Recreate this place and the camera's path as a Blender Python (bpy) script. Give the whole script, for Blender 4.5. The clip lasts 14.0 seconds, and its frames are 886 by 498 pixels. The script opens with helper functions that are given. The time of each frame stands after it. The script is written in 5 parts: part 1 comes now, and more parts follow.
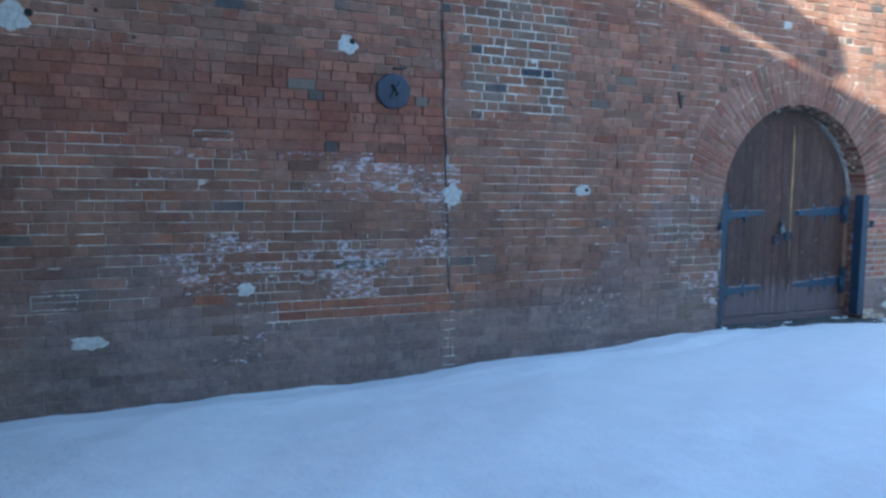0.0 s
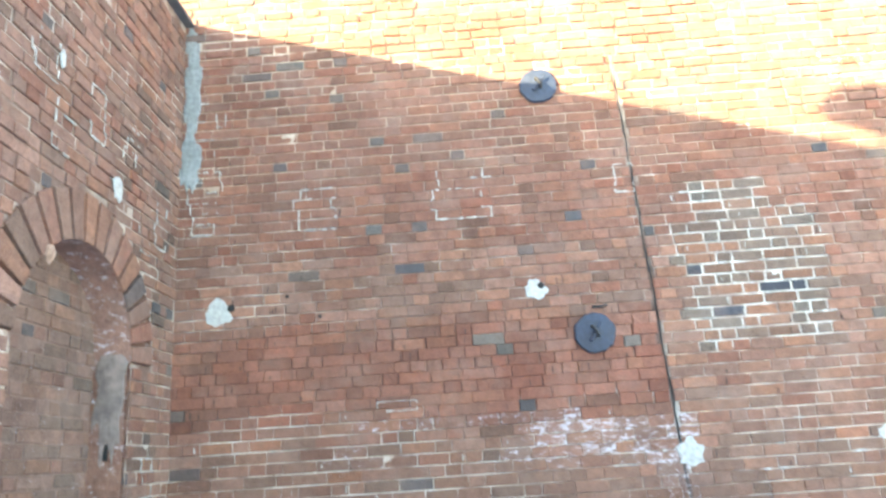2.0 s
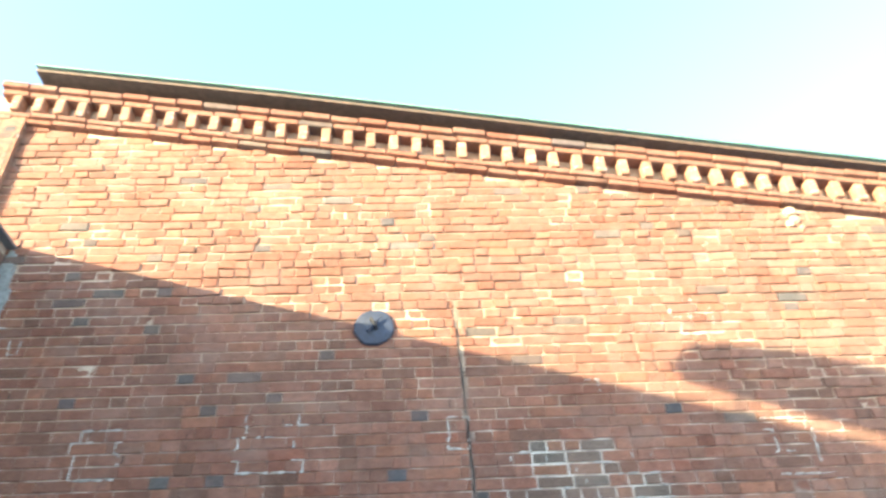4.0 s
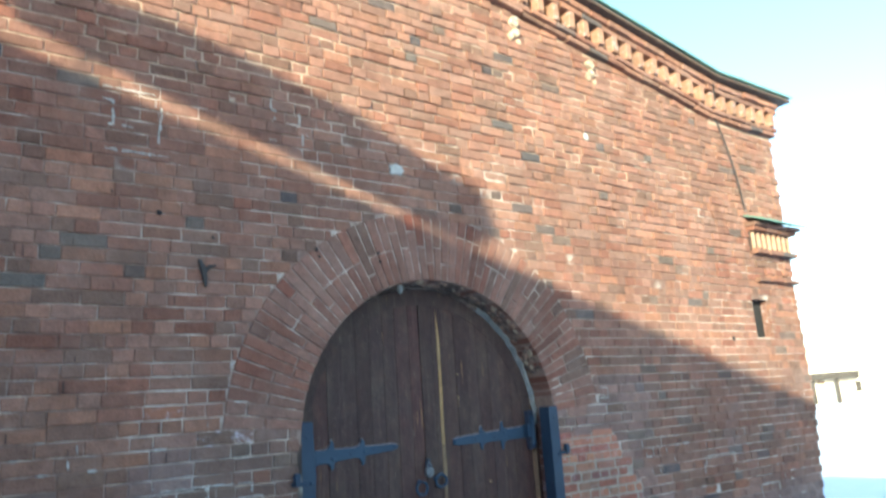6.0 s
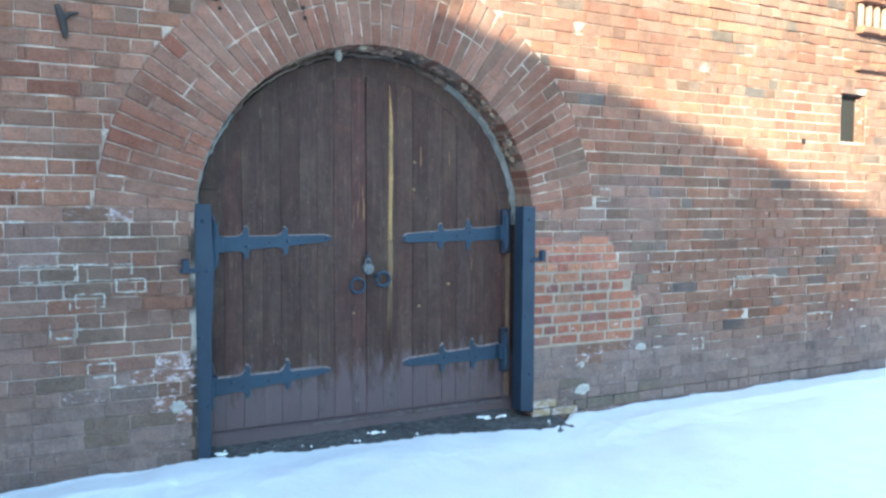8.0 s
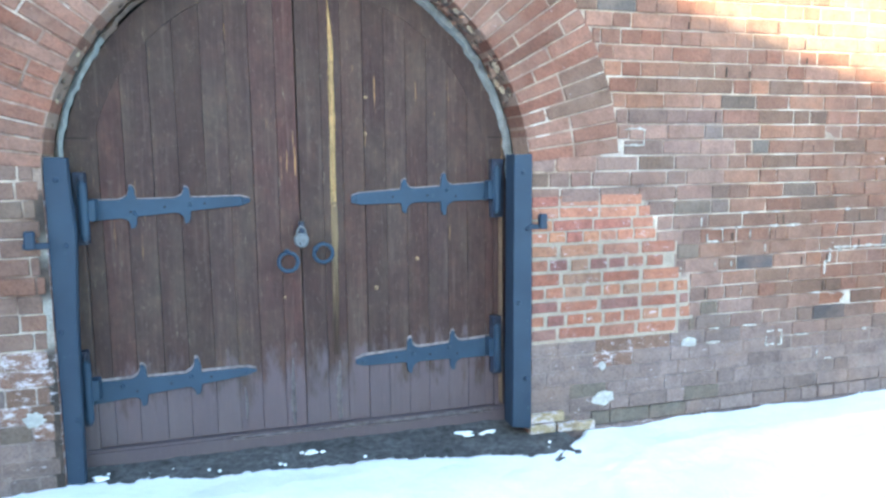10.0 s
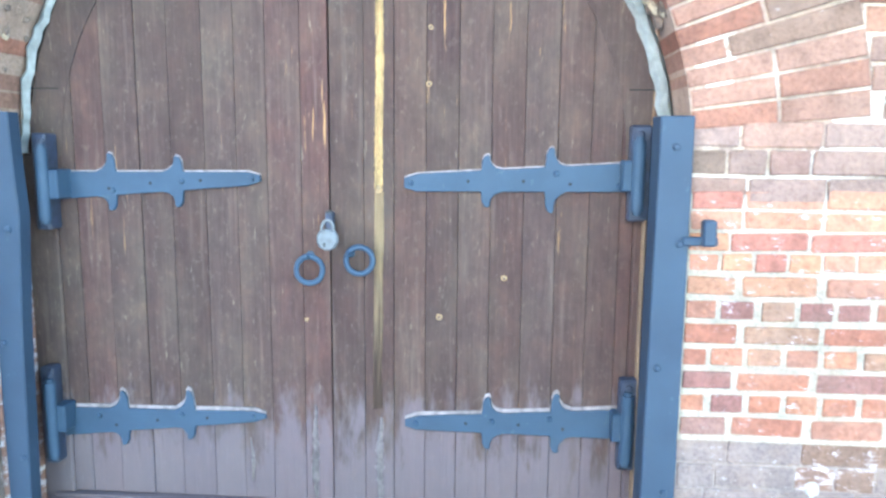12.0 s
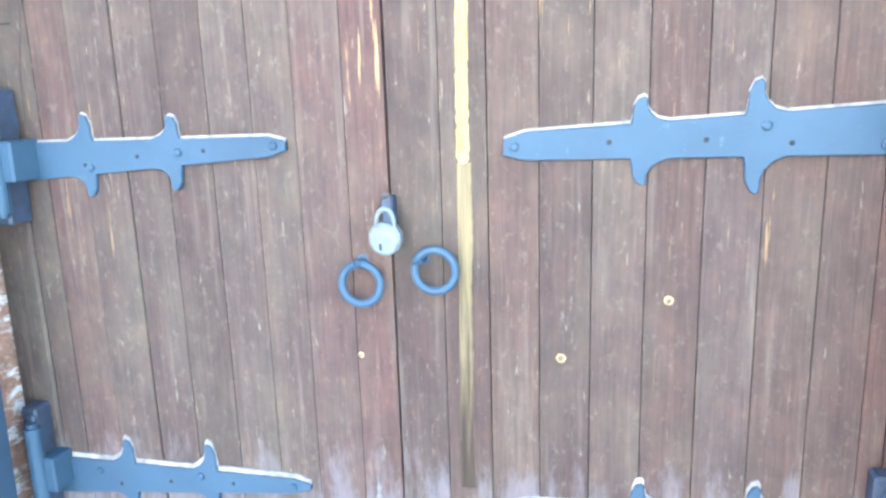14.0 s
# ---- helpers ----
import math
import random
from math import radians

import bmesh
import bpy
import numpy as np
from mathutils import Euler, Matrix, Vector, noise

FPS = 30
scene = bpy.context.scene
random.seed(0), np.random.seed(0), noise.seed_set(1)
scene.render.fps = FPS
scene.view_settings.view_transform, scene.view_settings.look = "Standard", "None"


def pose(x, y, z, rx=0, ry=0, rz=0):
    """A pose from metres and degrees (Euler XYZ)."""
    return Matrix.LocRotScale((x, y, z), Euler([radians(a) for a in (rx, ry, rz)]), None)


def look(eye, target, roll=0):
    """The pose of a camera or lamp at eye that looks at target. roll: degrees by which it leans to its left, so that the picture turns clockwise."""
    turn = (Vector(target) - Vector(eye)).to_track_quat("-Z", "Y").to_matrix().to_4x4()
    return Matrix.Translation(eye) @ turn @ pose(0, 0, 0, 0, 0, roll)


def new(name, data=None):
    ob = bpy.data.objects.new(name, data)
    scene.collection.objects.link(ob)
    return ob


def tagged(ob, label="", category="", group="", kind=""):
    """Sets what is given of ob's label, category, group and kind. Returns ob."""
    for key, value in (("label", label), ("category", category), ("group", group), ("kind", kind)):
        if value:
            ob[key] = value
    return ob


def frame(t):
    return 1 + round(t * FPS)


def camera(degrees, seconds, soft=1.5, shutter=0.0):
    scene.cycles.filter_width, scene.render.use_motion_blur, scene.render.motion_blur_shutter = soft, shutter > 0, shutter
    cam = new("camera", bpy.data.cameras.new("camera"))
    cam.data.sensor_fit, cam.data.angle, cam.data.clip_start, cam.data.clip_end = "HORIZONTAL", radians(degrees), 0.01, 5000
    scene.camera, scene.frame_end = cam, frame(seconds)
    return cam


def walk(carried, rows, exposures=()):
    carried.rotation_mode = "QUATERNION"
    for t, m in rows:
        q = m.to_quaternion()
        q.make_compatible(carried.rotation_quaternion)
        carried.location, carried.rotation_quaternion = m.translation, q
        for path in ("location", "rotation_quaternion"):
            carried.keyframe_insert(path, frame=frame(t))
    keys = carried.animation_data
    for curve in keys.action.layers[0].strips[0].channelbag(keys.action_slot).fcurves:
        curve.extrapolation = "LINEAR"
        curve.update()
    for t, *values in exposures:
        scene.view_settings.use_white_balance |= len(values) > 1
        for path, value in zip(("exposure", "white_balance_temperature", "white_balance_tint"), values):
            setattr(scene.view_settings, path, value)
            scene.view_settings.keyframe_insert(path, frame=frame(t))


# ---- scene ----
cam = camera(63.2, 14.0, soft=2.6, shutter=0.3)
PATH = [
    (0, (-7.009, -5.931, 1.424), (-6.213, -4.103, 1.266), 0.5),
    (0.5, (-6.703, -5.767, 1.456), (-6.135, -3.858, 1.276), 0.6),
    (1, (-6.303, -5.651, 1.424), (-6.127, -3.66, 1.493), -3.3),
    (1.5, (-6.067, -5.461, 1.433), (-6.043, -3.493, 1.789), -3.3),
    (2, (-5.856, -5.329, 1.47), (-5.904, -3.408, 2.025), -3.7),
    (2.2, (-5.741, -5.234, 1.464), (-5.904, -3.346, 2.103), -4.2),
    (4.5, (-4.522, -4.715, 1.564), (-4.162, -3.175, 2.788), -3.1),
    (5, (-4.026, -4.781, 1.571), (-3.199, -3.274, 2.593), -4.3),
    (5.5, (-3.542, -4.573, 1.501), (-2.422, -3.068, 2.195), -3.0),
    (6, (-3.176, -4.443, 1.449), (-2.019, -2.871, 1.888), -3.8),
    (6.5, (-2.717, -4.498, 1.432), (-1.603, -2.842, 1.563), 0.5),
    (7, (-2.389, -4.461, 1.392), (-1.334, -2.763, 1.352), 2.3),
    (7.5, (-2.047, -4.323, 1.397), (-1.054, -2.589, 1.321), 1.9),
    (8, (-1.604, -4.322, 1.422), (-0.753, -2.516, 1.307), 0.2),
    (8.2, (-1.452, -4.256, 1.422), (-0.626, -2.442, 1.265), 0.2),
    (10.3, (-0.158, -3.328, 1.409), (0.326, -1.405, 1.152), 0.9),
    (10.5, (-0.022, -3.225, 1.408), (0.406, -1.29, 1.141), 2.3),
    (11, (0.324, -2.941, 1.406), (0.538, -0.974, 1.112), 3.2),
    (11.5, (0.465, -2.564, 1.403), (0.518, -0.598, 1.039), 0.5),
    (12, (0.557, -2.238, 1.335), (0.409, -0.263, 1.054), 0.5),
    (12.5, (0.457, -1.913, 1.335), (0.327, 0.054, 0.997), 3.1),
    (13, (0.481, -1.619, 1.256), (0.22, 0.343, 0.972), 3.5),
    (13.5, (0.481, -1.365, 1.336), (0.068, 0.547, 0.922), -1.9),
    (14, (0.497, -1.3, 1.331), (0.002, 0.59, 0.904), -1.8),
]
EXPOSURE = [(0.0, 1.95, 5100, 3), (0.5, 2.49, 5750, 1), (1.0, 3.17, 6200, 7), (1.5, 3.54, 6700, 6), (2.0, 3.8, 6950, 3), (2.2, 3.75, 6950, 3), (4.3, 2.73, 6600, 5),
            (5.0, 2.31, 6250, 0), (5.5, 2.15, 6150, 0), (6.0, 1.97, 5850, 0), (6.5, 1.99, 5620, -3), (7.0, 2.3, 5710, -2), (7.5, 2.51, 5750, -2), (8.0, 2.66, 5800, -2),
            (8.2, 2.71, 5800, -2), (10.3, 3.42, 6150, 1), (11.0, 3.84, 6200, 1), (12.0, 4.23, 6450, 2), (13.0, 4.75, 6650, 0), (14.0, 4.98, 6620, 0)]
walk(cam, [(t, look(eye, target, roll)) for t, eye, target, roll in PATH], EXPOSURE)

# ---- light ----
SUN_TO = Vector((-1.4, -1.0, 0.41)).normalized()
world = bpy.data.worlds.new("sky")
scene.world = world
world.use_nodes = True
wn = world.node_tree.nodes
wn.clear()
sky = wn.new("ShaderNodeTexSky")
sky.sky_type = "NISHITA"
sky.sun_disc = False
sky.sun_elevation = math.asin(SUN_TO.z)
sky.sun_rotation = math.atan2(SUN_TO.x, SUN_TO.y)
sky.air_density, sky.dust_density, sky.ozone_density = 1.0, 0.8, 1.2
back = wn.new("ShaderNodeBackground")
back.inputs["Strength"].default_value = 0.15
wout = wn.new("ShaderNodeOutputWorld")
world.node_tree.links.new(sky.outputs[0], back.inputs["Color"])
world.node_tree.links.new(back.outputs[0], wout.inputs["Surface"])
sun_data = bpy.data.lights.new("sun", "SUN")
sun_data.energy, sun_data.angle, sun_data.color = 4.2, radians(0.6), (1.0, 0.87, 0.60)
sun = new("sun", sun_data)
sun.matrix_world = look(SUN_TO * 50, (0, 0, 0))

# ---- materials ----


def mat(name, rough=0.8, metal=0.0):
    m = bpy.data.materials.new(name)
    m.use_nodes = True
    nt = m.node_tree
    b = nt.nodes["Principled BSDF"]
    b.inputs["Roughness"].default_value = rough
    b.inputs["Metallic"].default_value = metal
    return m, nt, b


def node(nt, kind, **values):
    n = nt.nodes.new(kind)
    for key, v in values.items():
        if key in n.inputs:
            n.inputs[key].default_value = v
    return n


def noise_at(nt, scale, detail=4.0, stretch=(1, 1, 1), rough=0.55):
    mp = node(nt, "ShaderNodeMapping", Scale=stretch)
    geo = nt.nodes.new("ShaderNodeNewGeometry")
    nt.links.new(geo.outputs["Position"], mp.inputs["Vector"])
    n = node(nt, "ShaderNodeTexNoise", Scale=scale, Detail=detail, Roughness=rough)
    nt.links.new(mp.outputs[0], n.inputs["Vector"])
    return n.outputs["Fac"]


def ramp(nt, fac, stops):
    r = nt.nodes.new("ShaderNodeValToRGB")
    el = r.color_ramp.elements
    while len(el) < len(stops):
        el.new(0.5)
    for e, (p, c) in zip(el, stops):
        e.position = p
        e.color = (*c, 1) if len(c) == 3 else c
    nt.links.new(fac, r.inputs["Fac"])
    return r.outputs["Color"]


def mix(nt, fac, a, b, blend="MIX"):
    n = nt.nodes.new("ShaderNodeMix")
    n.data_type, n.blend_type = "RGBA", blend
    for sock, v in ((n.inputs[0], fac), (n.inputs[6], a), (n.inputs[7], b)):
        if isinstance(v, (int, float)):
            sock.default_value = v
        elif isinstance(v, tuple):
            sock.default_value = (*v, 1) if len(v) == 3 else v
        else:
            nt.links.new(v, sock)
    return n.outputs[2]


def calc(nt, op, a, b=0.0, clamp=False):
    n = nt.nodes.new("ShaderNodeMath")
    n.operation, n.use_clamp = op, clamp
    for sock, v in zip(n.inputs, (a, b)):
        if isinstance(v, (int, float)):
            sock.default_value = v
        else:
            nt.links.new(v, sock)
    return n.outputs[0]


def bump(nt, b, height, strength=0.4, dist=0.01):
    n = node(nt, "ShaderNodeBump", Strength=strength, Distance=dist)
    nt.links.new(height, n.inputs["Height"])
    nt.links.new(n.outputs[0], b.inputs["Normal"])


def masonry(name, grain, dist):
    """Fired clay or mortar: the tint comes from the piece, stains from noise; alpha of the tint is the salt bloom."""
    m, nt, b = mat(name, 0.92)
    b.inputs["Specular IOR Level"].default_value = 0.25
    at = nt.nodes.new("ShaderNodeAttribute")
    at.attribute_name = "tint"
    big = noise_at(nt, 1.7, 5)
    fine = noise_at(nt, grain, 5)
    blot = noise_at(nt, 14, 4)
    shade = ramp(nt, big, [(0.3, (0.74, 0.72, 0.71)), (0.7, (1.05, 1.03, 1.01))])
    col = mix(nt, 1.0, at.outputs["Color"], shade, "MULTIPLY")
    speck = ramp(nt, fine, [(0.25, (0.62, 0.58, 0.56)), (0.5, (1.0, 1.0, 1.0)), (0.75, (1.28, 1.26, 1.22))])
    col = mix(nt, 0.75, col, speck, "MULTIPLY")
    patchy = ramp(nt, blot, [(0.28, (0.70, 0.69, 0.69)), (0.5, (1, 1, 1)), (0.72, (1.22, 1.2, 1.18))])
    col = mix(nt, 0.8, col, patchy, "MULTIPLY")
    smear = ramp(nt, noise_at(nt, 2.6, 6, (1, 1, 1.6), 0.62), [(0.50, (0, 0, 0)), (0.66, (1, 1, 1))])
    col = mix(nt, calc(nt, "MULTIPLY", smear, 0.38), col, (0.225, 0.150, 0.120))
    bloom = noise_at(nt, 13.0, 7, (1, 1, 2.2), 0.78)
    salt = calc(nt, "SUBTRACT", calc(nt, "ADD", at.outputs["Alpha"], calc(nt, "MULTIPLY", bloom, 3.4)), 2.04, True)
    salt = calc(nt, "MULTIPLY", salt, 3.0, True)
    col = mix(nt, calc(nt, "MULTIPLY", salt, 0.9), col, (0.52, 0.47, 0.50))
    nt.links.new(col, b.inputs["Base Color"])
    bump(nt, b, calc(nt, "ADD", fine, calc(nt, "MULTIPLY", blot, 1.6)), 0.7, dist)
    return m


M_BRICK = masonry("fired brick", 70, 0.008)
M_MORTAR = masonry("lime mortar", 90, 0.010)


def plain(name, colour, rough=0.7, metal=0.0, scale=18, amount=0.25, bumpy=0.3, stretch=(1, 1, 1), dist=0.004):
    m, nt, b = mat(name, rough, metal)
    n = noise_at(nt, scale, 5, stretch)
    big = noise_at(nt, scale * 0.12, 4, stretch)
    lo, hi = 1 - amount, 1 + amount
    c = mix(nt, 1.0, tuple(colour), ramp(nt, n, [(0.3, (lo,) * 3), (0.7, (hi,) * 3)]), "MULTIPLY")
    c = mix(nt, 0.7, c, ramp(nt, big, [(0.3, (lo,) * 3), (0.7, (hi,) * 3)]), "MULTIPLY")
    nt.links.new(c, b.inputs["Base Color"])
    bump(nt, b, n, bumpy, dist)
    return m


def iron_paint(name, lo_c, hi_c):
    m, nt, b = mat(name, 0.6)
    b.inputs["Specular IOR Level"].default_value = 0.35
    n = noise_at(nt, 30, 5)
    big = noise_at(nt, 4, 4)
    c = ramp(nt, big, [(0.3, lo_c), (0.7, hi_c)])
    chips = ramp(nt, n, [(0.66, (0, 0, 0)), (0.72, (1, 1, 1))])
    c = mix(nt, chips, c, (0.036, 0.058, 0.082))
    nt.links.new(c, b.inputs["Base Color"])
    bump(nt, b, n, 0.35, 0.003)
    return m


def snow_mat():
    m, nt, b = mat("snow", 0.75)
    fine = noise_at(nt, 55, 5)
    mid = noise_at(nt, 5, 4)
    c = ramp(nt, mid, [(0.3, (0.90, 0.92, 0.93)), (0.7, (0.95, 0.965, 0.97))])
    c = mix(nt, 0.25, c, ramp(nt, fine, [(0.35, (0.88, 0.89, 0.90)), (0.6, (1, 1, 1))]), "MULTIPLY")
    nt.links.new(c, b.inputs["Base Color"])
    b.inputs["Subsurface Weight"].default_value = 0.0
    bump(nt, b, calc(nt, "ADD", mid, calc(nt, "MULTIPLY", fine, 0.25)), 0.5, 0.03)
    return m


def plank_mat():
    """Old brown stain over pine boards: bare yellow streaks, grey weathering in streaks and at the splashed foot."""
    m, nt, b = mat("worn stained boards", 0.85)
    b.inputs["Specular IOR Level"].default_value = 0.32
    info = nt.nodes.new("ShaderNodeObjectInfo")
    rnd = info.outputs["Random"]
    geo = nt.nodes.new("ShaderNodeNewGeometry")
    sep = nt.nodes.new("ShaderNodeSeparateXYZ")
    nt.links.new(geo.outputs["Position"], sep.inputs[0])
    shift = nt.nodes.new("ShaderNodeCombineXYZ")
    nt.links.new(calc(nt, "MULTIPLY", rnd, 40.0), shift.inputs[2])
    nt.links.new(calc(nt, "MULTIPLY", rnd, 7.0), shift.inputs[0])

    def board_noise(scale, detail, stretch, rough=0.6):
        add = nt.nodes.new("ShaderNodeVectorMath")
        nt.links.new(geo.outputs["Position"], add.inputs[0])
        nt.links.new(shift.outputs[0], add.inputs[1])
        mp = node(nt, "ShaderNodeMapping", Scale=stretch)
        nt.links.new(add.outputs[0], mp.inputs["Vector"])
        nn = node(nt, "ShaderNodeTexNoise", Scale=scale, Detail=detail, Roughness=rough)
        nt.links.new(mp.outputs[0], nn.inputs["Vector"])
        return nn.outputs["Fac"]

    grain = board_noise(3.0, 7, (42, 42, 1.6), 0.68)
    scratch = board_noise(1.0, 6, (60, 60, 9.0), 0.7)
    streak = board_noise(1.0, 6, (26, 26, 1.3), 0.65)
    broad = board_noise(1.8, 4, (2.4, 2.4, 1.1))
    rag = board_noise(1.0, 5, (16, 16, 4.0), 0.65)
    base = ramp(nt, rnd, [(0.0, (0.041, 0.023, 0.022)), (0.2, (0.058, 0.032, 0.028)), (0.4, (0.051, 0.034, 0.032)), (0.6, (0.063, 0.030, 0.028)), (0.8, (0.047, 0.029, 0.027)), (1.0, (0.058, 0.033, 0.031))])
    c = mix(nt, 1.0, base, ramp(nt, grain, [(0.26, (0.72, 0.70, 0.69)), (0.72, (1.28, 1.27, 1.25))]), "MULTIPLY")
    c = mix(nt, calc(nt, "MULTIPLY", ramp(nt, broad, [(0.42, (0, 0, 0)), (0.72, (1, 1, 1))]), 0.4), c, (0.098, 0.077, 0.058))
    blotch = noise_at(nt, 9.0, 6, (1.4, 1.4, 1.0), 0.68)
    c = mix(nt, 0.85, c, ramp(nt, blotch, [(0.3, (0.72, 0.70, 0.72)), (0.5, (1, 1, 1)), (0.7, (1.34, 1.22, 1.12))]), "MULTIPLY")
    rub = ramp(nt, noise_at(nt, 30.0, 6, (1.6, 1.6, 1.0), 0.72), [(0.56, (0, 0, 0)), (0.70, (1, 1, 1))])
    c = mix(nt, calc(nt, "MULTIPLY", rub, 0.35), c, (0.145, 0.108, 0.088))
    grey = ramp(nt, streak, [(0.56, (0, 0, 0)), (0.74, (1, 1, 1))])
    c = mix(nt, calc(nt, "MULTIPLY", grey, 0.4), c, (0.150, 0.112, 0.095))
    nick = ramp(nt, scratch, [(0.63, (0, 0, 0)), (0.70, (1, 1, 1))])
    c = mix(nt, calc(nt, "MULTIPLY", nick, 0.6), c, (0.21, 0.17, 0.135))
    bare = ramp(nt, board_noise(1.2, 6, (30, 30, 1.7), 0.66), [(0.655, (0, 0, 0)), (0.72, (1, 1, 1))])
    bare = calc(nt, "MULTIPLY", bare, calc(nt, "SUBTRACT", sep.outputs["Z"], 0.55, True))
    c = mix(nt, bare, c, (0.36, 0.20, 0.09))
    foot = calc(nt, "ADD", calc(nt, "MULTIPLY", calc(nt, "SUBTRACT", 0.42, sep.outputs["Z"]), 6.0), calc(nt, "MULTIPLY", calc(nt, "SUBTRACT", rag, 0.5), 5.5), True)
    c = mix(nt, calc(nt, "MULTIPLY", foot, 0.62), c, (0.135, 0.108, 0.125))
    nt.links.new(c, b.inputs["Base Color"])
    bump(nt, b, calc(nt, "ADD", grain, calc(nt, "MULTIPLY", scratch, 0.5)), 0.6, 0.004)
    return m


M_IRON = iron_paint("blue-grey painted iron", (0.016, 0.035, 0.063), (0.025, 0.051, 0.088))
M_POST = iron_paint("navy painted steel", (0.013, 0.027, 0.052), (0.021, 0.040, 0.070))
M_SNOW = snow_mat()
M_PLANK = plank_mat()
M_RAW = plain("bare yellow pine", (0.50, 0.33, 0.15), 0.7, 0, 20, 0.45, 0.5, (20, 20, 1.5))
M_RIM = plain("bleached wood rim", (0.19, 0.16, 0.165), 0.85, 0, 40, 0.4, 0.4)
M_WORN = plain("rubbed brown wood", (0.20, 0.13, 0.082), 0.8, 0, 24, 0.35, 0.5, (8, 8, 1.5))


def tan_mat():
    """Split board worn to tan, the brown stain coming back in streaks towards the foot."""
    m, nt, b = mat("tan weathered pine", 0.85)
    geo = nt.nodes.new("ShaderNodeNewGeometry")
    sep = nt.nodes.new("ShaderNodeSeparateXYZ")
    nt.links.new(geo.outputs["Position"], sep.inputs[0])
    streak = noise_at(nt, 3.0, 6, (34, 34, 1.4), 0.68)
    keep_tan = calc(nt, "ADD", calc(nt, "MULTIPLY", calc(nt, "SUBTRACT", sep.outputs["Z"], 0.86), 2.2), calc(nt, "MULTIPLY", streak, 1.5), True)
    c = mix(nt, keep_tan, (0.072, 0.045, 0.036), (0.29, 0.205, 0.125))
    c = mix(nt, 0.7, c, ramp(nt, streak, [(0.35, (0.66, 0.64, 0.62)), (0.62, (1.3, 1.28, 1.2))]), "MULTIPLY")
    nt.links.new(c, b.inputs["Base Color"])
    bump(nt, b, streak, 0.5, 0.003)
    return m


M_TAN = tan_mat()
M_OLDFILL = plain("old brown mortar edge", (0.13, 0.095, 0.078), 0.95, 0, 22, 0.5, 0.9, (1, 1, 1), 0.015)
M_KNOT = plain("resinous knot wood", (0.26, 0.17, 0.085), 0.7, 0, 60, 0.4, 0.4)
M_BROKEN = plain("broken brick", (0.30, 0.19, 0.14), 0.95, 0, 30, 0.3, 0.8)
M_DARKWOOD = plain("dark stained frame wood", (0.085, 0.058, 0.045), 0.8, 0, 14, 0.35, 0.5, (10, 10, 2))
M_PLASTER = plain("grey cement fillet", (0.20, 0.21, 0.21), 0.9, 0, 26, 0.25, 0.6, (1, 1, 1), 0.008)
M_WHITE = plain("white lime mortar", (0.37, 0.365, 0.35), 0.9, 0, 30, 0.22, 0.6, (1, 1, 1), 0.006)
M_LIME = plain("weathered lime pointing", (0.34, 0.32, 0.295), 0.92, 0, 45, 0.5, 0.7, (1, 1, 1), 0.005)
M_LUMP = plain("sandy mortar lump", (0.36, 0.29, 0.21), 0.95, 0, 30, 0.55, 0.9, (1, 1, 1), 0.015)
M_WASH = plain("grey-pink cement wash", (0.20, 0.155, 0.14), 0.92, 0, 14, 0.35, 0.5, (1, 1, 1), 0.006)
M_OPEN = plain("shadowed joint", (0.045, 0.028, 0.023), 0.95)
M_SLAB = plain("wet dark ground", (0.075, 0.072, 0.072), 0.75, 0, 30, 0.6, 0.9, (1, 1, 1), 0.02)
M_ZINC = plain("grey cast padlock", (0.098, 0.107, 0.12), 0.55, 0.0, 60, 0.2, 0.3)
M_DARKIRON = plain("dark forged iron", (0.017, 0.024, 0.046), 0.6, 0.0, 30, 0.35, 0.5)
M_RUST = plain("blackened iron", (0.03, 0.027, 0.027), 0.7, 0.2, 60, 0.4, 0.4)
M_GREEN = plain("green painted sheet roof", (0.10, 0.20, 0.165), 0.5, 0.0, 6, 0.2, 0.1)
M_LEAD = plain("dull grey sheet metal", (0.12, 0.13, 0.14), 0.5, 0.3, 8, 0.25, 0.1)
M_VOID = plain("black interior", (0.012, 0.011, 0.011), 0.95)
M_FARWALL = plain("pale rendered wall", (0.66, 0.62, 0.56), 0.9, 0, 3, 0.12, 0.1)
M_FARDARK = plain("dark boards", (0.04, 0.034, 0.03), 0.85, 0, 5, 0.3, 0.2)
M_FARDOOR = plain("faded brown boards", (0.32, 0.24, 0.19), 0.85, 0, 5, 0.2, 0.2)
M_TWIG = plain("dark branch bark", (0.05, 0.042, 0.036), 0.9, 0, 40, 0.3, 0.5)

# ---- helpers ----


def mesh_ob(name, bm, material, parent=None, label="", smooth=False, local=False):
    me = bpy.data.meshes.new(name)
    bm.to_mesh(me)
    bm.free()
    me.materials.append(material)
    if smooth:
        for p in me.polygons:
            p.use_smooth = True
    ob = new(name, me)
    if parent is not None:
        ob.parent = parent
        if parent.parent is None and not local:
            ob.matrix_parent_inverse = parent.matrix_basis.inverted()
    if label:
        ob["label"] = label
    return ob


def part(name, bm, material, parent, label="", smooth=False, local=False):
    """One mesh under a thing or a part, built in world metres (local: in the thing's own)."""
    return mesh_ob(name, bm, material, parent, label, smooth, local)


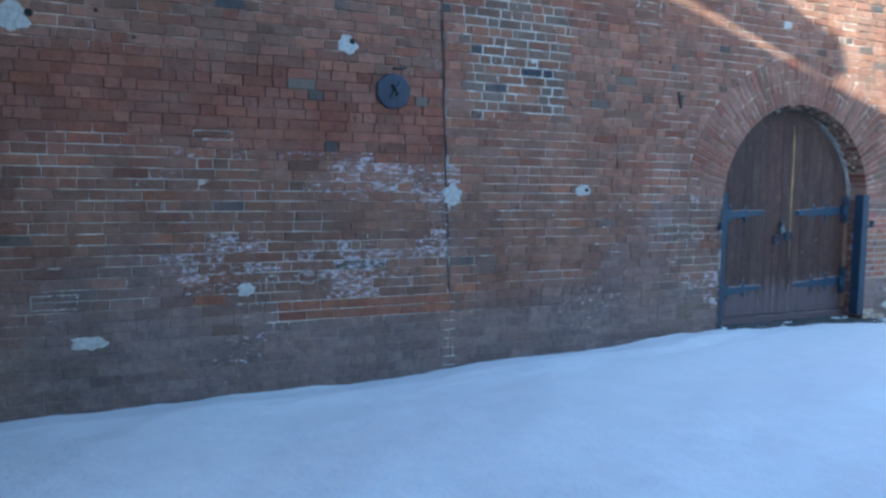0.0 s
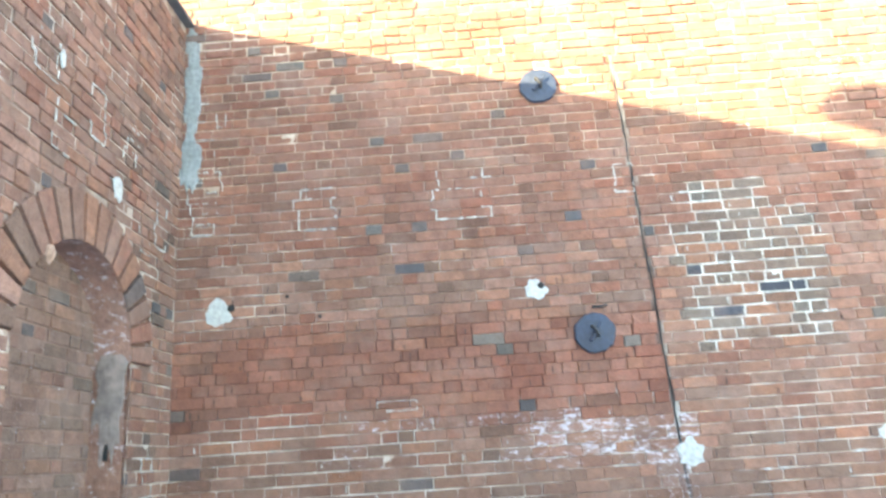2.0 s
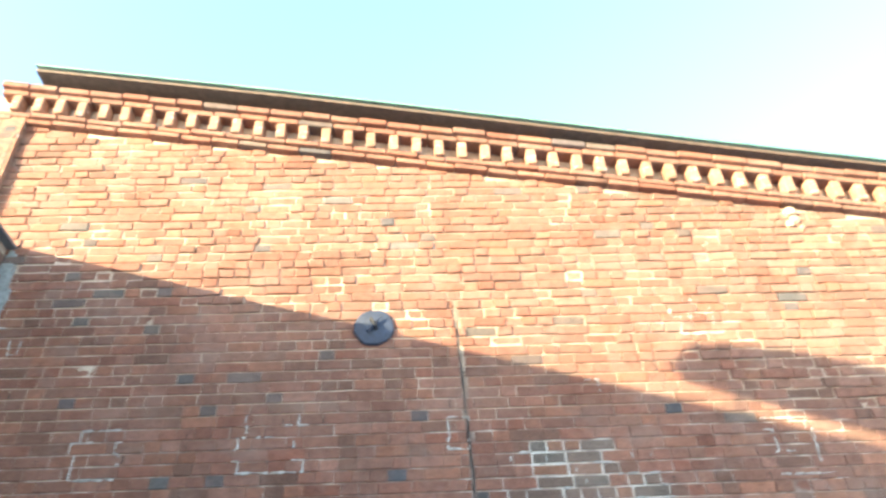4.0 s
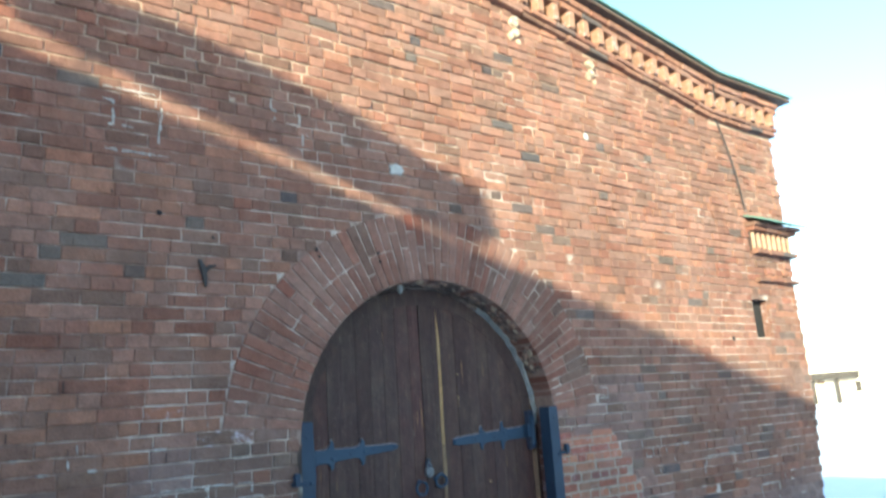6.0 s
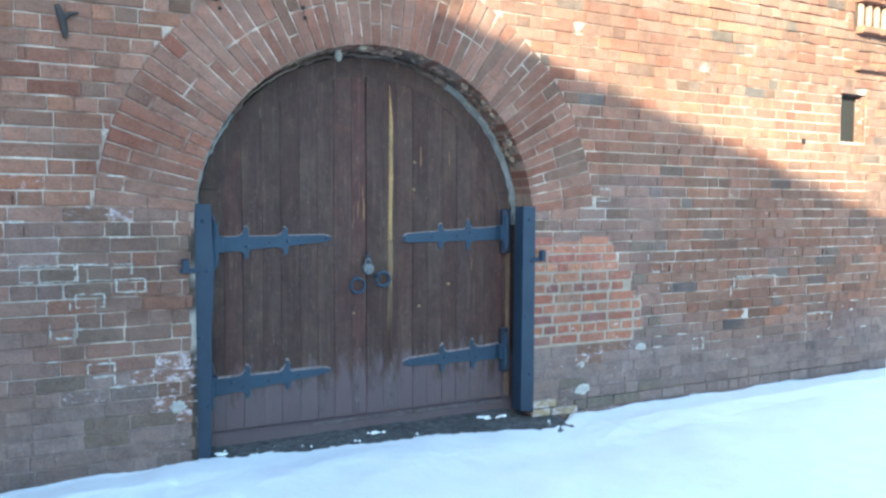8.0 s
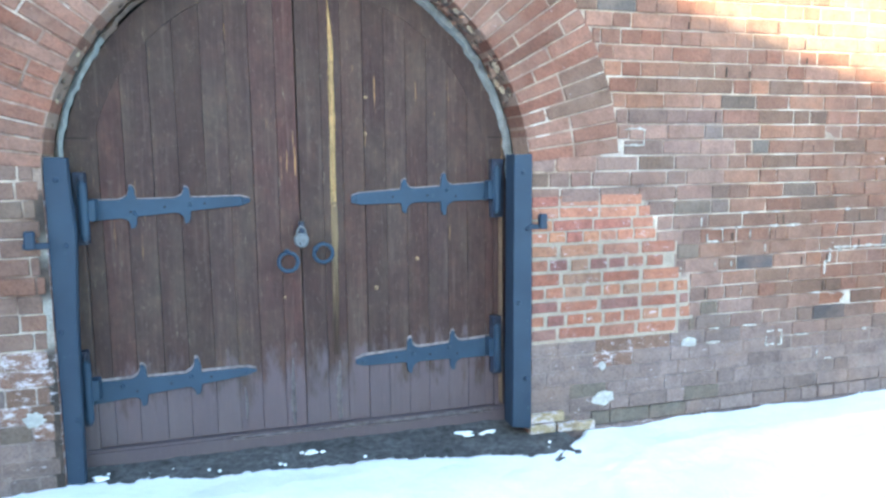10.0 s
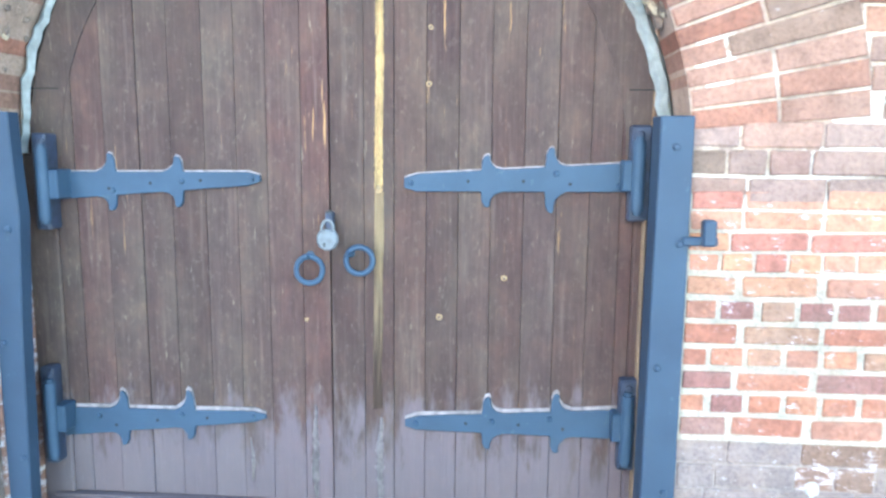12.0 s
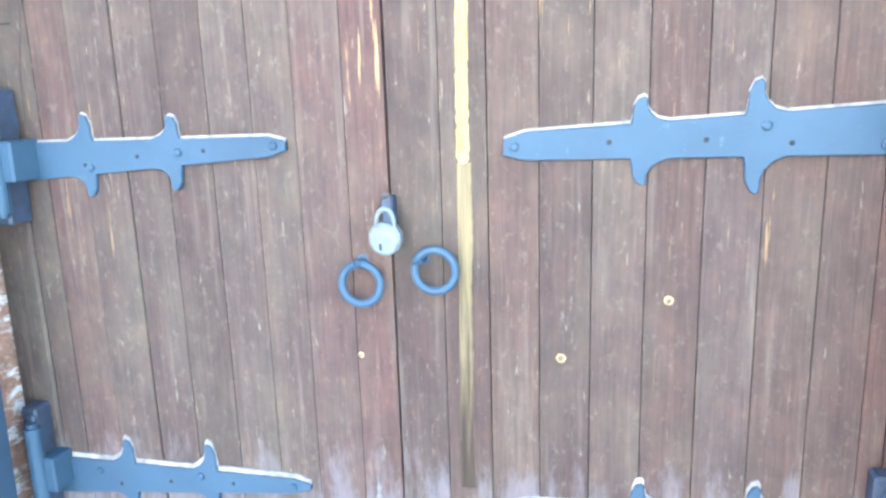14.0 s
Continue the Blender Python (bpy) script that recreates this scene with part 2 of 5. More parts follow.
def box_into(bm, x0, x1, y0, y1, z0, z1, bevel=0.0, seg=1):
    r = bmesh.ops.create_cube(bm, size=1.0)
    for v in r["verts"]:
        v.co = Vector(((x0 + x1) / 2 + v.co.x * (x1 - x0), (y0 + y1) / 2 + v.co.y * (y1 - y0), (z0 + z1) / 2 + v.co.z * (z1 - z0)))
    if bevel > 0:
        edges = {e for v in r["verts"] for e in v.link_edges}
        bmesh.ops.bevel(bm, geom=list(edges), offset=bevel, segments=seg, affect="EDGES")
    return bm


def box(x0, x1, y0, y1, z0, z1, bevel=0.0, seg=1):
    return box_into(bmesh.new(), x0, x1, y0, y1, z0, z1, bevel, seg)


def prism(outline, y0, y1, bevel=0.0):
    """A flat outline of (x, z) made solid from y0 (front) to y1."""
    bm = bmesh.new()
    front = [bm.verts.new((x, y0, z)) for x, z in outline]
    f = bm.faces.new(front)
    r = bmesh.ops.extrude_face_region(bm, geom=[f])
    for v in r["geom"]:
        if isinstance(v, bmesh.types.BMVert):
            v.co.y = y1
    bmesh.ops.recalc_face_normals(bm, faces=bm.faces)
    if bevel > 0:
        edges = [e for e in bm.edges if all(abs(v.co.y - y0) < 1e-6 for v in e.verts)]
        bmesh.ops.bevel(bm, geom=edges, offset=bevel, segments=1, affect="EDGES")
    return bm


def rod(p0, p1, r, sides=10, r2=None):
    bm = bmesh.new()
    a, b2 = Vector(p0), Vector(p1)
    d = b2 - a
    bmesh.ops.create_cone(bm, cap_ends=True, segments=sides, radius1=r, radius2=r if r2 is None else r2, depth=d.length)
    q = d.to_track_quat("Z", "Y").to_matrix().to_4x4()
    bmesh.ops.transform(bm, matrix=Matrix.Translation((a + b2) / 2) @ q, verts=bm.verts)
    return bm


def dome(c, r, h, sides=10):
    """A rivet or bolt head that looks towards -y."""
    bm = bmesh.new()
    rings = []
    for k, (rr, hh) in enumerate(((1, 0), (0.9, 0.6), (0.5, 0.95))):
        rings.append([bm.verts.new((c[0] + r * rr * math.cos(a), c[1] - h * hh, c[2] + r * rr * math.sin(a))) for a in [2 * math.pi * i / sides for i in range(sides)]])
    for a, b2 in zip(rings, rings[1:]):
        for i in range(sides):
            bm.faces.new((a[i], a[(i + 1) % sides], b2[(i + 1) % sides], b2[i]))
    bm.faces.new(rings[-1])
    bmesh.ops.recalc_face_normals(bm, faces=bm.faces)
    return bm


def ring_tube(c, radius, r, n=32, m=8, tilt=0.0):
    bm = bmesh.new()
    loops = []
    for i in range(n):
        a = 2 * math.pi * i / n
        ca, sa = math.cos(a), math.sin(a)
        loop = []
        for j in range(m):
            t = 2 * math.pi * j / m
            rr = radius + r * math.cos(t)
            loop.append(bm.verts.new((c[0] + rr * ca, c[1] + r * math.sin(t) + tilt * rr * sa, c[2] + rr * sa)))
        loops.append(loop)
    for i in range(n):
        for j in range(m):
            bm.faces.new((loops[i][j], loops[i][(j + 1) % m], loops[(i + 1) % n][(j + 1) % m], loops[(i + 1) % n][j]))
    bmesh.ops.recalc_face_normals(bm, faces=bm.faces)
    return bm


def tube(points, r, sides=8):
    """A bent bar through the points."""
    bm = bmesh.new()
    pts = [Vector(p) for p in points]
    loops = []
    for i, p in enumerate(pts):
        d = (pts[min(i + 1, len(pts) - 1)] - pts[max(i - 1, 0)]).normalized()
        side = d.cross(Vector((0.13, 1, 0.07))).normalized()
        up = side.cross(d)
        rr = r[i] if isinstance(r, (list, tuple)) else r
        loops.append([bm.verts.new(p + rr * (math.cos(a) * side + math.sin(a) * up)) for a in [2 * math.pi * k / sides for k in range(sides)]])
    for a, b2 in zip(loops, loops[1:]):
        for k in range(sides):
            bm.faces.new((a[k], a[(k + 1) % sides], b2[(k + 1) % sides], b2[k]))
    bm.faces.new(loops[0])
    bm.faces.new(loops[-1])
    bmesh.ops.recalc_face_normals(bm, faces=bm.faces)
    return bm


def empty(name, at=(0, 0, 0)):
    ob = new(name)
    ob.empty_display_size = 0.1
    ob.location = at
    return ob


def blob(cx, cz, w, h, y, depth, seed, n=18):
    """An irregular low cake of mortar on a wall that looks towards -y."""
    rg = random.Random(seed)
    bm = bmesh.new()
    rad = [rg.uniform(0.72, 1.12) for _ in range(n)]
    loops = []
    for k, d in ((1.0, 0.0), (0.9, 0.8), (0.5, 1.0)):
        loops.append([bm.verts.new((cx + k * rad[i] * w / 2 * math.cos(2 * math.pi * i / n), y - d * depth * rg.uniform(0.8, 1.1), cz + k * rad[i] * h / 2 * math.sin(2 * math.pi * i / n))) for i in range(n)])
    for a, b2 in zip(loops, loops[1:]):
        for i in range(n):
            bm.faces.new((a[i], a[(i + 1) % n], b2[(i + 1) % n], b2[i]))
    bm.faces.new(loops[-1])
    bmesh.ops.recalc_face_normals(bm, faces=bm.faces)
    return bm

# ---- plan ----
XL, XR = -8.06, 5.30          # face of the side wall, right corner of the main wall
HALF, ZC, R_OUT = 1.135, 1.30, 1.655   # gate opening: half width, height of the arch centre, outer radius of the arch ring
DOOR_Y = 0.234
SLIT = (4.33, 4.66, 2.02, 2.45)
TOP_LEFT = 5.14               # top of the side wall
CH = 0.083                    # height of an old course


def cornice_z(x):
    return 4.62 if x > 4.1 else 4.62 + 0.163 * (4.1 - x)


def edge_x(z):
    return 5.10 + 0.18 * min(1.0, max(0.0, z / 1.2)) + 0.01 * max(0.0, z - 1.2)


def crack_x(z):
    return -4.35 - 0.0347 * z


def wall_foot(x):
    return float(np.interp(x, [-40, -8, -5.6, -4.35, -1.2, 1.2, 5, 40], [-0.27, -0.27, -0.245, -0.20, -0.062, -0.088, -0.095, -0.05]))


def nz(x, z, s, seed=0.0):
    return noise.noise(Vector((x * s, seed, z * s)))


# ---- ground ----
def snow_edge(x):
    return float(np.interp(x, [-1.2, -0.7, -0.3, 0.25, 0.7, 1.05, 1.25, 1.42, 1.5], [0.055, 0.03, -0.03, -0.11, -0.18, -0.25, -0.22, -0.08, 0.05]))


def ground_z(x, y):
    z = wall_foot(x)
    z += 0.16 * (1 - math.exp(min(0.0, y) / 2.5))
    far = math.hypot(x + 2, y + 3)
    calm = 1.0 / (1.0 + max(0.0, far - 8) / 20)
    z += calm * (0.035 * nz(x, y, 0.9, 3.0) + 0.018 * nz(x, y, 3.1, 7.0) + 0.006 * nz(x, y, 9.0, 1.0) + (0.006 * nz(x, y, 27.0, 6.0) if y > -0.8 else 0.0))
    z += 0.03 * math.exp(-abs(y + 0.35) / 0.25) * (1 if x < -1.3 or x > 1.6 else 0.3)
    edge = snow_edge(x) + 0.03 * nz(x, 0, 5.0, 2.0) + 0.025 * nz(x, 0, 17.0, 5.0) + 0.016 * nz(x, y, 34.0, 8.0)
    inside = min(1.0, max(0.0, (x + 1.12) / 0.05)) * min(1.0, max(0.0, (1.48 + 0.06 * nz(0, y, 6, 4) - x) / 0.05))
    z -= 0.10 * inside * min(1.0, max(0.0, (y - edge) / 0.05))
    return z


def spaced(dense, mid, far):
    (a, b, s), (c, d, t) = dense, mid
    line = list(np.arange(a, b, s)) + list(np.arange(c, a, t)) + list(np.arange(b, d, t))
    step, lo, hi = t, c, d
    while hi < far:
        step *= 1.35
        lo, hi = lo - step, hi + step
        line += [lo, hi]
    return sorted(line)


gx = spaced((-1.6, 2.4, 0.022), (-9.5, 7.0, 0.14), 1500)
gy = spaced((-0.7, 0.32, 0.02), (-8.0, 1.0, 0.14), 1500)
verts = [(x, y, ground_z(x, y)) for y in gy for x in gx]
nx = len(gx)
faces = [(j * nx + i, j * nx + i + 1, (j + 1) * nx + i + 1, (j + 1) * nx + i) for j in range(len(gy) - 1) for i in range(nx - 1)]
me = bpy.data.meshes.new("ground")
me.from_pydata(verts, [], faces)
me.materials.append(M_SNOW)
me.polygons.foreach_set("use_smooth", [True] * len(me.polygons))
ground = tagged(new("ground", me), "uneven trodden snow lying up to the brick wall", "ground", kind="structure")

bm = bmesh.new()
bmesh.ops.create_grid(bm, x_segments=90, y_segments=36, size=0.5)
for v in bm.verts:
    x, y = 0.16 + v.co.x * 2.85, -0.30 + v.co.y * 1.2
    sink = 0.12 * max(0.0, x - 1.32) / 0.2 + 0.10 * max(0.0, -0.42 - y) / 0.2
    v.co = Vector((x, y, -0.085 - sink + 0.045 * max(0.0, min(1.0, (y + 0.1) / 0.35)) + 0.010 * nz(x, y, 6) + 0.008 * nz(x, y, 22)))
threshold = tagged(mesh_ob("threshold", bm, M_SLAB, smooth=True), "dark wet ground cleared of snow before the gate", "ground", kind="structure")

# ---- main wall ----
TINT = {
    "red": (0.202, 0.093, 0.067), "orange": (0.258, 0.129, 0.084), "brown": (0.146, 0.093, 0.072), "pink": (0.228, 0.133, 0.105),
    "dark": (0.052, 0.055, 0.069), "grey": (0.138, 0.119, 0.103), "deep": (0.185, 0.067, 0.046), "ash": (0.175, 0.150, 0.150),
}
POINTED = [(-5.95, -4.43, 0.33, 0.52), (-3.1, -2.75, 4.25, 4.50), (-2.75, -2.3, 4.30, 4.46), (3.9, 4.15, 0.55, 0.85), (-5.6, -5.2, 5.6, 5.8),
           (3.5, 3.8, 3.3, 3.42), (-3.6, -3.2, 5.3, 5.4), (0.9, 1.3, 4.1, 4.2), (2.6, 2.9, 3.7, 3.85)]   # joints filled anew


def in_patch(x, z):
    wob = 0.12 * nz(x, z, 2.3, 9.0)
    return -4.22 + wob < x < -3.12 + wob and 2.12 + wob < z < 3.12 + wob or (-4.1 < x < -3.5 and 3.0 < z < 3.42 + wob)


def lerp(a, b, t):
    return tuple(p + (q - p) * t for p, q in zip(a, b))


def bloom_at(x, z):
    """How much salt the damp has driven out of the wall here."""
    out3 = 0.0
    if x < -4.3 and 0.5 < z < 1.75:
        out3 = (1.25 if x > -6.8 else 0.6) * max(0.0, nz(x * 0.7, z * 2.0, 1.5, 12.0) + 0.15)
    elif z < 1.6:
        out3 = 0.55 * max(0.0, nz(x, z, 1.2, 15.0) + 0.02)
    if abs(x) < 2.6 and z > 0.45:
        out3 *= 0.35
    for cx, cz, w, h in ((-1.27, 0.42, 0.22, 0.24), (-1.65, 1.37, 0.22, 0.07), (-1.9, 1.16, 0.12, 0.05), (-2.1, 1.53, 0.14, 0.05), (-5.0, 1.5, 0.5, 0.16), (-6.25, 1.0, 0.4, 0.12), (-6.75, 1.5, 0.2, 0.06)):
        out3 = max(out3, 0.6 - 0.4 * math.hypot((x - cx) / w, (z - cz) / h))
    return max(0.0, min(0.41, out3))


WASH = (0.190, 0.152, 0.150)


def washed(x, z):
    """Grey-lilac tint over the lower wall, in patches, fading out upwards."""
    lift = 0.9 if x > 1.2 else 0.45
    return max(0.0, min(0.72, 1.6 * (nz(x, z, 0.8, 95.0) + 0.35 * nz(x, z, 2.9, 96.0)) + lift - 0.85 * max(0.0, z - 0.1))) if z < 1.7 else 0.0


def brick_tint(x, z, rg, side=False):
    """Colour and salt bloom of one brick from its place in the wall."""
    r = rg.random()
    warm = 0.5 + 0.5 * nz(x, z, 0.5, 4.0)
    if r < 0.030:
        c = lerp(lerp(TINT["dark"], TINT["grey"], 0.1 + 0.8 * rg.random()), TINT["brown"], 0.6 * rg.random())
    elif r < 0.055 and 0.5 < z < 1.7:
        c = lerp(TINT["orange"], TINT["red"], 0.5 * rg.random())
    elif r < 0.40:
        c = lerp(TINT["red"], TINT["pink"], rg.random())
    elif r < 0.72:
        c = lerp(TINT["pink"], TINT["orange"], rg.random() * 0.8)
    else:
        c = lerp(TINT["brown"], TINT["pink"], rg.random())
    if not side and not (r < 0.055 and 0.5 < z < 1.7) and not r < 0.030:
        if x < crack_x(z):
            band = max(0.0, 1 - abs(z - 2.08 + 0.25 * nz(x, z, 0.8, 31.0)) / 0.48)
            c = lerp(c, TINT["deep"], min(0.7, 1.1 * band) * (0.5 + 0.5 * rg.random()))
            low = max(0.0, min(1.0, (1.75 - z) / 0.5))
            c = lerp(c, TINT["brown"], 0.55 * low * (0.6 + 0.4 * rg.random()))
        else:
            low = max(0.0, min(1.0, (1.9 - z) / 0.7))
            c = lerp(c, TINT["brown"], (0.42 if x < 1.2 else 0.35) * low)
        foot = max(0.0, min(1.0, (0.62 - z + 0.2 * nz(x, z, 1.1, 6.0)) / 0.35))
        c = lerp(c, TINT["ash"], 0.78 * foot)
        # upper wall: sunlit warmth and a westward dimming put into the tint
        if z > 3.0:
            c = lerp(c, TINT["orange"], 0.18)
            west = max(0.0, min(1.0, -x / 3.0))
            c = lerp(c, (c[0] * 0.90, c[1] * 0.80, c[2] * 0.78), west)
    if in_patch(x, z) and not side:
        q = rg.random()
        c = TINT["dark"] if q < 0.11 else lerp(TINT["grey"], TINT["brown"], rg.random()) if q < 0.62 else lerp(TINT["brown"], TINT["orange"], rg.random())
    if not side and -5.95 < x < -4.43 and 0.33 < z < 0.52:
        c = lerp(TINT["orange"], TINT["red"], rg.random())
    # redder below, tuned for the part of the wall in shade
    if z < 2.9 and not side:
        c = (c[0] * 1.02, c[1] * 0.98, c[2] * 0.95)
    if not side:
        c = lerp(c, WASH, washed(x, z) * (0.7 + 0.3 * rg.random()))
    k = 0.82 + 0.36 * rg.random()
    salt = -0.34 + 0.06 * rg.random()
    if not side:
        salt += 1.7 * bloom_at(x, z) * (1.0 if rg.random() < 0.55 else 0.7)
    return (c[0] * k, c[1] * k, c[2] * k, salt)


def red_band(x, z):
    """The deep red stretch where the head joints are washed out and the beds rubbed flush."""
    if x > crack_x(z):
        return 0.0
    return max(0.0, min(1.0, (0.40 - abs(z - 2.10 + 0.22 * nz(x, z, 0.9, 33.0))) * 7))


def rubbed(x, z):
    """Where a wash of clay and lime has levelled bricks and joints."""
    return max(0.0, min(1.0, (nz(x, z * 1.3, 0.75, 88.0) + 0.02) * 4)) if z < 3.4 - 0.2 * x else 0.0


def mortar_tint(x, z, side=False):
    n, f = nz(x, z, 0.9, 20.0), nz(x, z, 4.0, 22.0)
    c = lerp((0.19, 0.12, 0.097), (0.50, 0.43, 0.375), max(0.0, min(1.0, (0.62 if side else 0.36) + 1.2 * n + 0.9 * f + 1.1 * nz(x, z, 9.0, 24.0))))
    if not side:
        c = lerp(c, (0.085, 0.040, 0.032), 0.9 * red_band(x, z))
        if z > 3.6:
            c = lerp(c, (0.52, 0.40, 0.30), 0.6)
        if 0.9 < x < 3.2 and 1.0 < z < 2.4:
            c = lerp(c, (0.42, 0.345, 0.275), 0.6)
        foot = max(0.0, min(1.0, (0.55 - z + 0.2 * n) / 0.3))
        c = lerp(c, (0.21, 0.170, 0.165), 0.9 * foot)
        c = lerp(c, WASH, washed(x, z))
        # mortar painted near black for the shaded gap beside the left post
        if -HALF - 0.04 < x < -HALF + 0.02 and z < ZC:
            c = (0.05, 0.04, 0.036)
        if z > 0.5 and abs(x - crack_x(z)) < 0.03:
            c = lerp(c, (0.06, 0.04, 0.034), 0.75 if z < 3.3 else 0.5)
        white = 0.0
        if marked(x, z):
            white = 0.82 if z < 3.0 else 0.5
        if 0.45 < z < 1.85:
            f2 = nz(x, z * 1.7, 2.3, 40.0)
            white = max(white, 0.45 * max(0.0, min(1.0, (f2 + (0.02 if x < -4.3 else -0.06)) * 5)))
        if in_patch(x, z):
            white = max(0.15, min(0.8, 0.55 + 1.4 * nz(x, z, 5.0, 61.0)))
        if x < crack_x(z) + 0.05 and x > crack_x(z) - 0.05 and z < 0.55:
            white = max(white, 0.85)
        c = lerp(c, (0.66, 0.64, 0.60), white)
    return (*c, -0.34 + (0.0 if side else 1.7 * bloom_at(x, z)))


def set_tint(me2, colours):
    at = me2.color_attributes.new("tint", "FLOAT_COLOR", "POINT")
    at.data.foreach_set("color", np.array(colours, dtype=np.float32).ravel())


def even_tint(ob, c, salt=0.15):
    set_tint(ob.data, [(*c, salt)] * len(ob.data.vertices))
    return ob


def lines(marks, step):
    out = []
    for a, b2 in zip(marks, marks[1:]):
        n = max(1, round((b2 - a) / step))
        out += [a + (b2 - a) * i / n for i in range(n)]
    return out + [marks[-1]]


def face_grid(name, us, zs, keep, place, tint):
    """The recessed mortar bed of a wall face."""
    pts, cols, index, quads = [], [], {}, []
    for j in range(len(zs) - 1):
        for i in range(len(us) - 1):
            if not keep((us[i] + us[i + 1]) / 2, (zs[j] + zs[j + 1]) / 2):
                continue
            ids = []
            for a, b2 in ((i, j), (i + 1, j), (i + 1, j + 1), (i, j + 1)):
                if (a, b2) not in index:
                    index[a, b2] = len(pts)
                    pts.append(place(us[a], zs[b2]))
                    cols.append(tint(us[a], zs[b2]))
                ids.append(index[a, b2])
            quads.append(ids)
    m2 = bpy.data.meshes.new(name)
    m2.from_pydata(pts, [], quads)
    m2.materials.append(M_MORTAR)
    set_tint(m2, cols)
    return new(name, m2)


def main_keep(x, z):
    if z > cornice_z(x) + 0.25 or x > edge_x(z):
        return False
    if abs(x) < HALF and z < ZC:
        return False
    if z >= ZC and math.hypot(x, z - ZC) < HALF + 0.05:
        return False
    if SLIT[0] < x < SLIT[1] and SLIT[2] < z < SLIT[3]:
        return False
    return True


def marked(x, z):
    return any(a - 0.02 < x < b2 + 0.02 and p - 0.02 < z < q + 0.02 for a, b2, p, q in POINTED)


def bed_depth(x, z):
    """Joints are weathered out deeper high on the wall, flush where they were repointed."""
    if marked(x, z):
        return (0.0065 if z < 3.0 else 0.011) + 0.002 * nz(x, z, 9.0)
    line = 3.1 - 0.2 * x
    worn = 0.0 if in_patch(x, z) else max(0.0, min(1.0, (z - line) / 0.6)) * max(0.5, min(1.0, 0.75 + 1.2 * nz(x, z, 1.4, 71.0)))
    if x > 1.5 and z < wall_foot(x) + 0.10:
        worn = 1.0
    return 0.0062 + 0.0022 * nz(x, z, 9.0) + 0.0015 * nz(x, z, 31.0) + 0.010 * worn + 0.007 * red_band(x, z)


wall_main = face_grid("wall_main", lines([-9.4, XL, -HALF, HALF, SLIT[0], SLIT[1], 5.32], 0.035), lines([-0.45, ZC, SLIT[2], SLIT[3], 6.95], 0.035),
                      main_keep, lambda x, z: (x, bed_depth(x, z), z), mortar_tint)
tagged(wall_main, "old weathered red brick wall with pale repairs and salt stains", "wall", kind="structure")


def body(outline, name="wall_body"):
    ob = part(name, prism(outline, 0.03, 1.5), M_MORTAR, wall_main)
    return even_tint(ob, (0.20, 0.11, 0.085))


def top_of(x):
    return cornice_z(x) + 0.28


body([(-9.4, -0.5), (-HALF - 0.002, -0.5), (-HALF - 0.002, top_of(-HALF)), (-9.4, top_of(-9.4))])
body([(-HALF, 2.52), (HALF, 2.52), (HALF, top_of(HALF)), (-HALF, top_of(-HALF))])
body([(HALF + 0.002, -0.5), (SLIT[0], -0.5), (SLIT[0], top_of(4.33)), (4.1, top_of(4.1)), (HALF + 0.002, top_of(HALF))])
body([(SLIT[0], -0.5), (SLIT[1], -0.5), (SLIT[1], SLIT[2]), (SLIT[0], SLIT[2])])
body([(SLIT[0], SLIT[3]), (SLIT[1], SLIT[3]), (SLIT[1], top_of(5)), (SLIT[0], top_of(5))])
body([(SLIT[1], -0.5), (5.06, -0.5), (5.08, 0.0), (5.24, 1.2), (5.28, top_of(5)), (SLIT[1], top_of(5))])
# black sheets stand in for the unlit depth behind gate and slit
part("passage_back", box(-HALF - 0.01, HALF + 0.01, 0.34, 0.40, -0.4, 2.55), M_VOID, wall_main)
part("slit_back", box(SLIT[0] + 0.001, SLIT[1] - 0.001, 0.11, 0.17, SLIT[2] - 0.05, SLIT[3] + 0.05), M_VOID, wall_main)
# the dark gap of the settlement crack
bm = bmesh.new()
rg = random.Random(5)
zs = list(np.arange(-0.2, 4.65, 0.085))
cv = []
for z in zs:
    w = (0.0035 + 0.005 * rg.random()) * min(1.0, (4.7 - z) / 0.8) if z > 0.5 else 0.003
    xc = crack_x(z) + rg.uniform(-0.008, 0.008)
    cv.append((bm.verts.new((xc - w, 0.003, z)), bm.verts.new((xc, 0.006, z)), bm.verts.new((xc + w, 0.003, z))))
for a, b2 in zip(cv, cv[1:]):
    bm.faces.new((a[0], a[1], b2[1], b2[0]))
    bm.faces.new((a[1], a[2], b2[2], b2[1]))
part("crack", bm, M_VOID, wall_main, "long dark settlement crack")

# reveal of the gate: straight jambs under the arch
for s in (-1, 1):
    bm = box(min(s * HALF, s * (HALF + 0.06)), max(s * HALF, s * (HALF + 0.06)), 0.02, 0.34, -0.3, ZC, 0.0)
    even_tint(part("jamb", bm, M_BRICK, wall_main), (0.24, 0.13, 0.10), 0.3)
# cement fillet between arch and frame
n = 96
bm = bmesh.new()
loops = []
rg = random.Random(9)
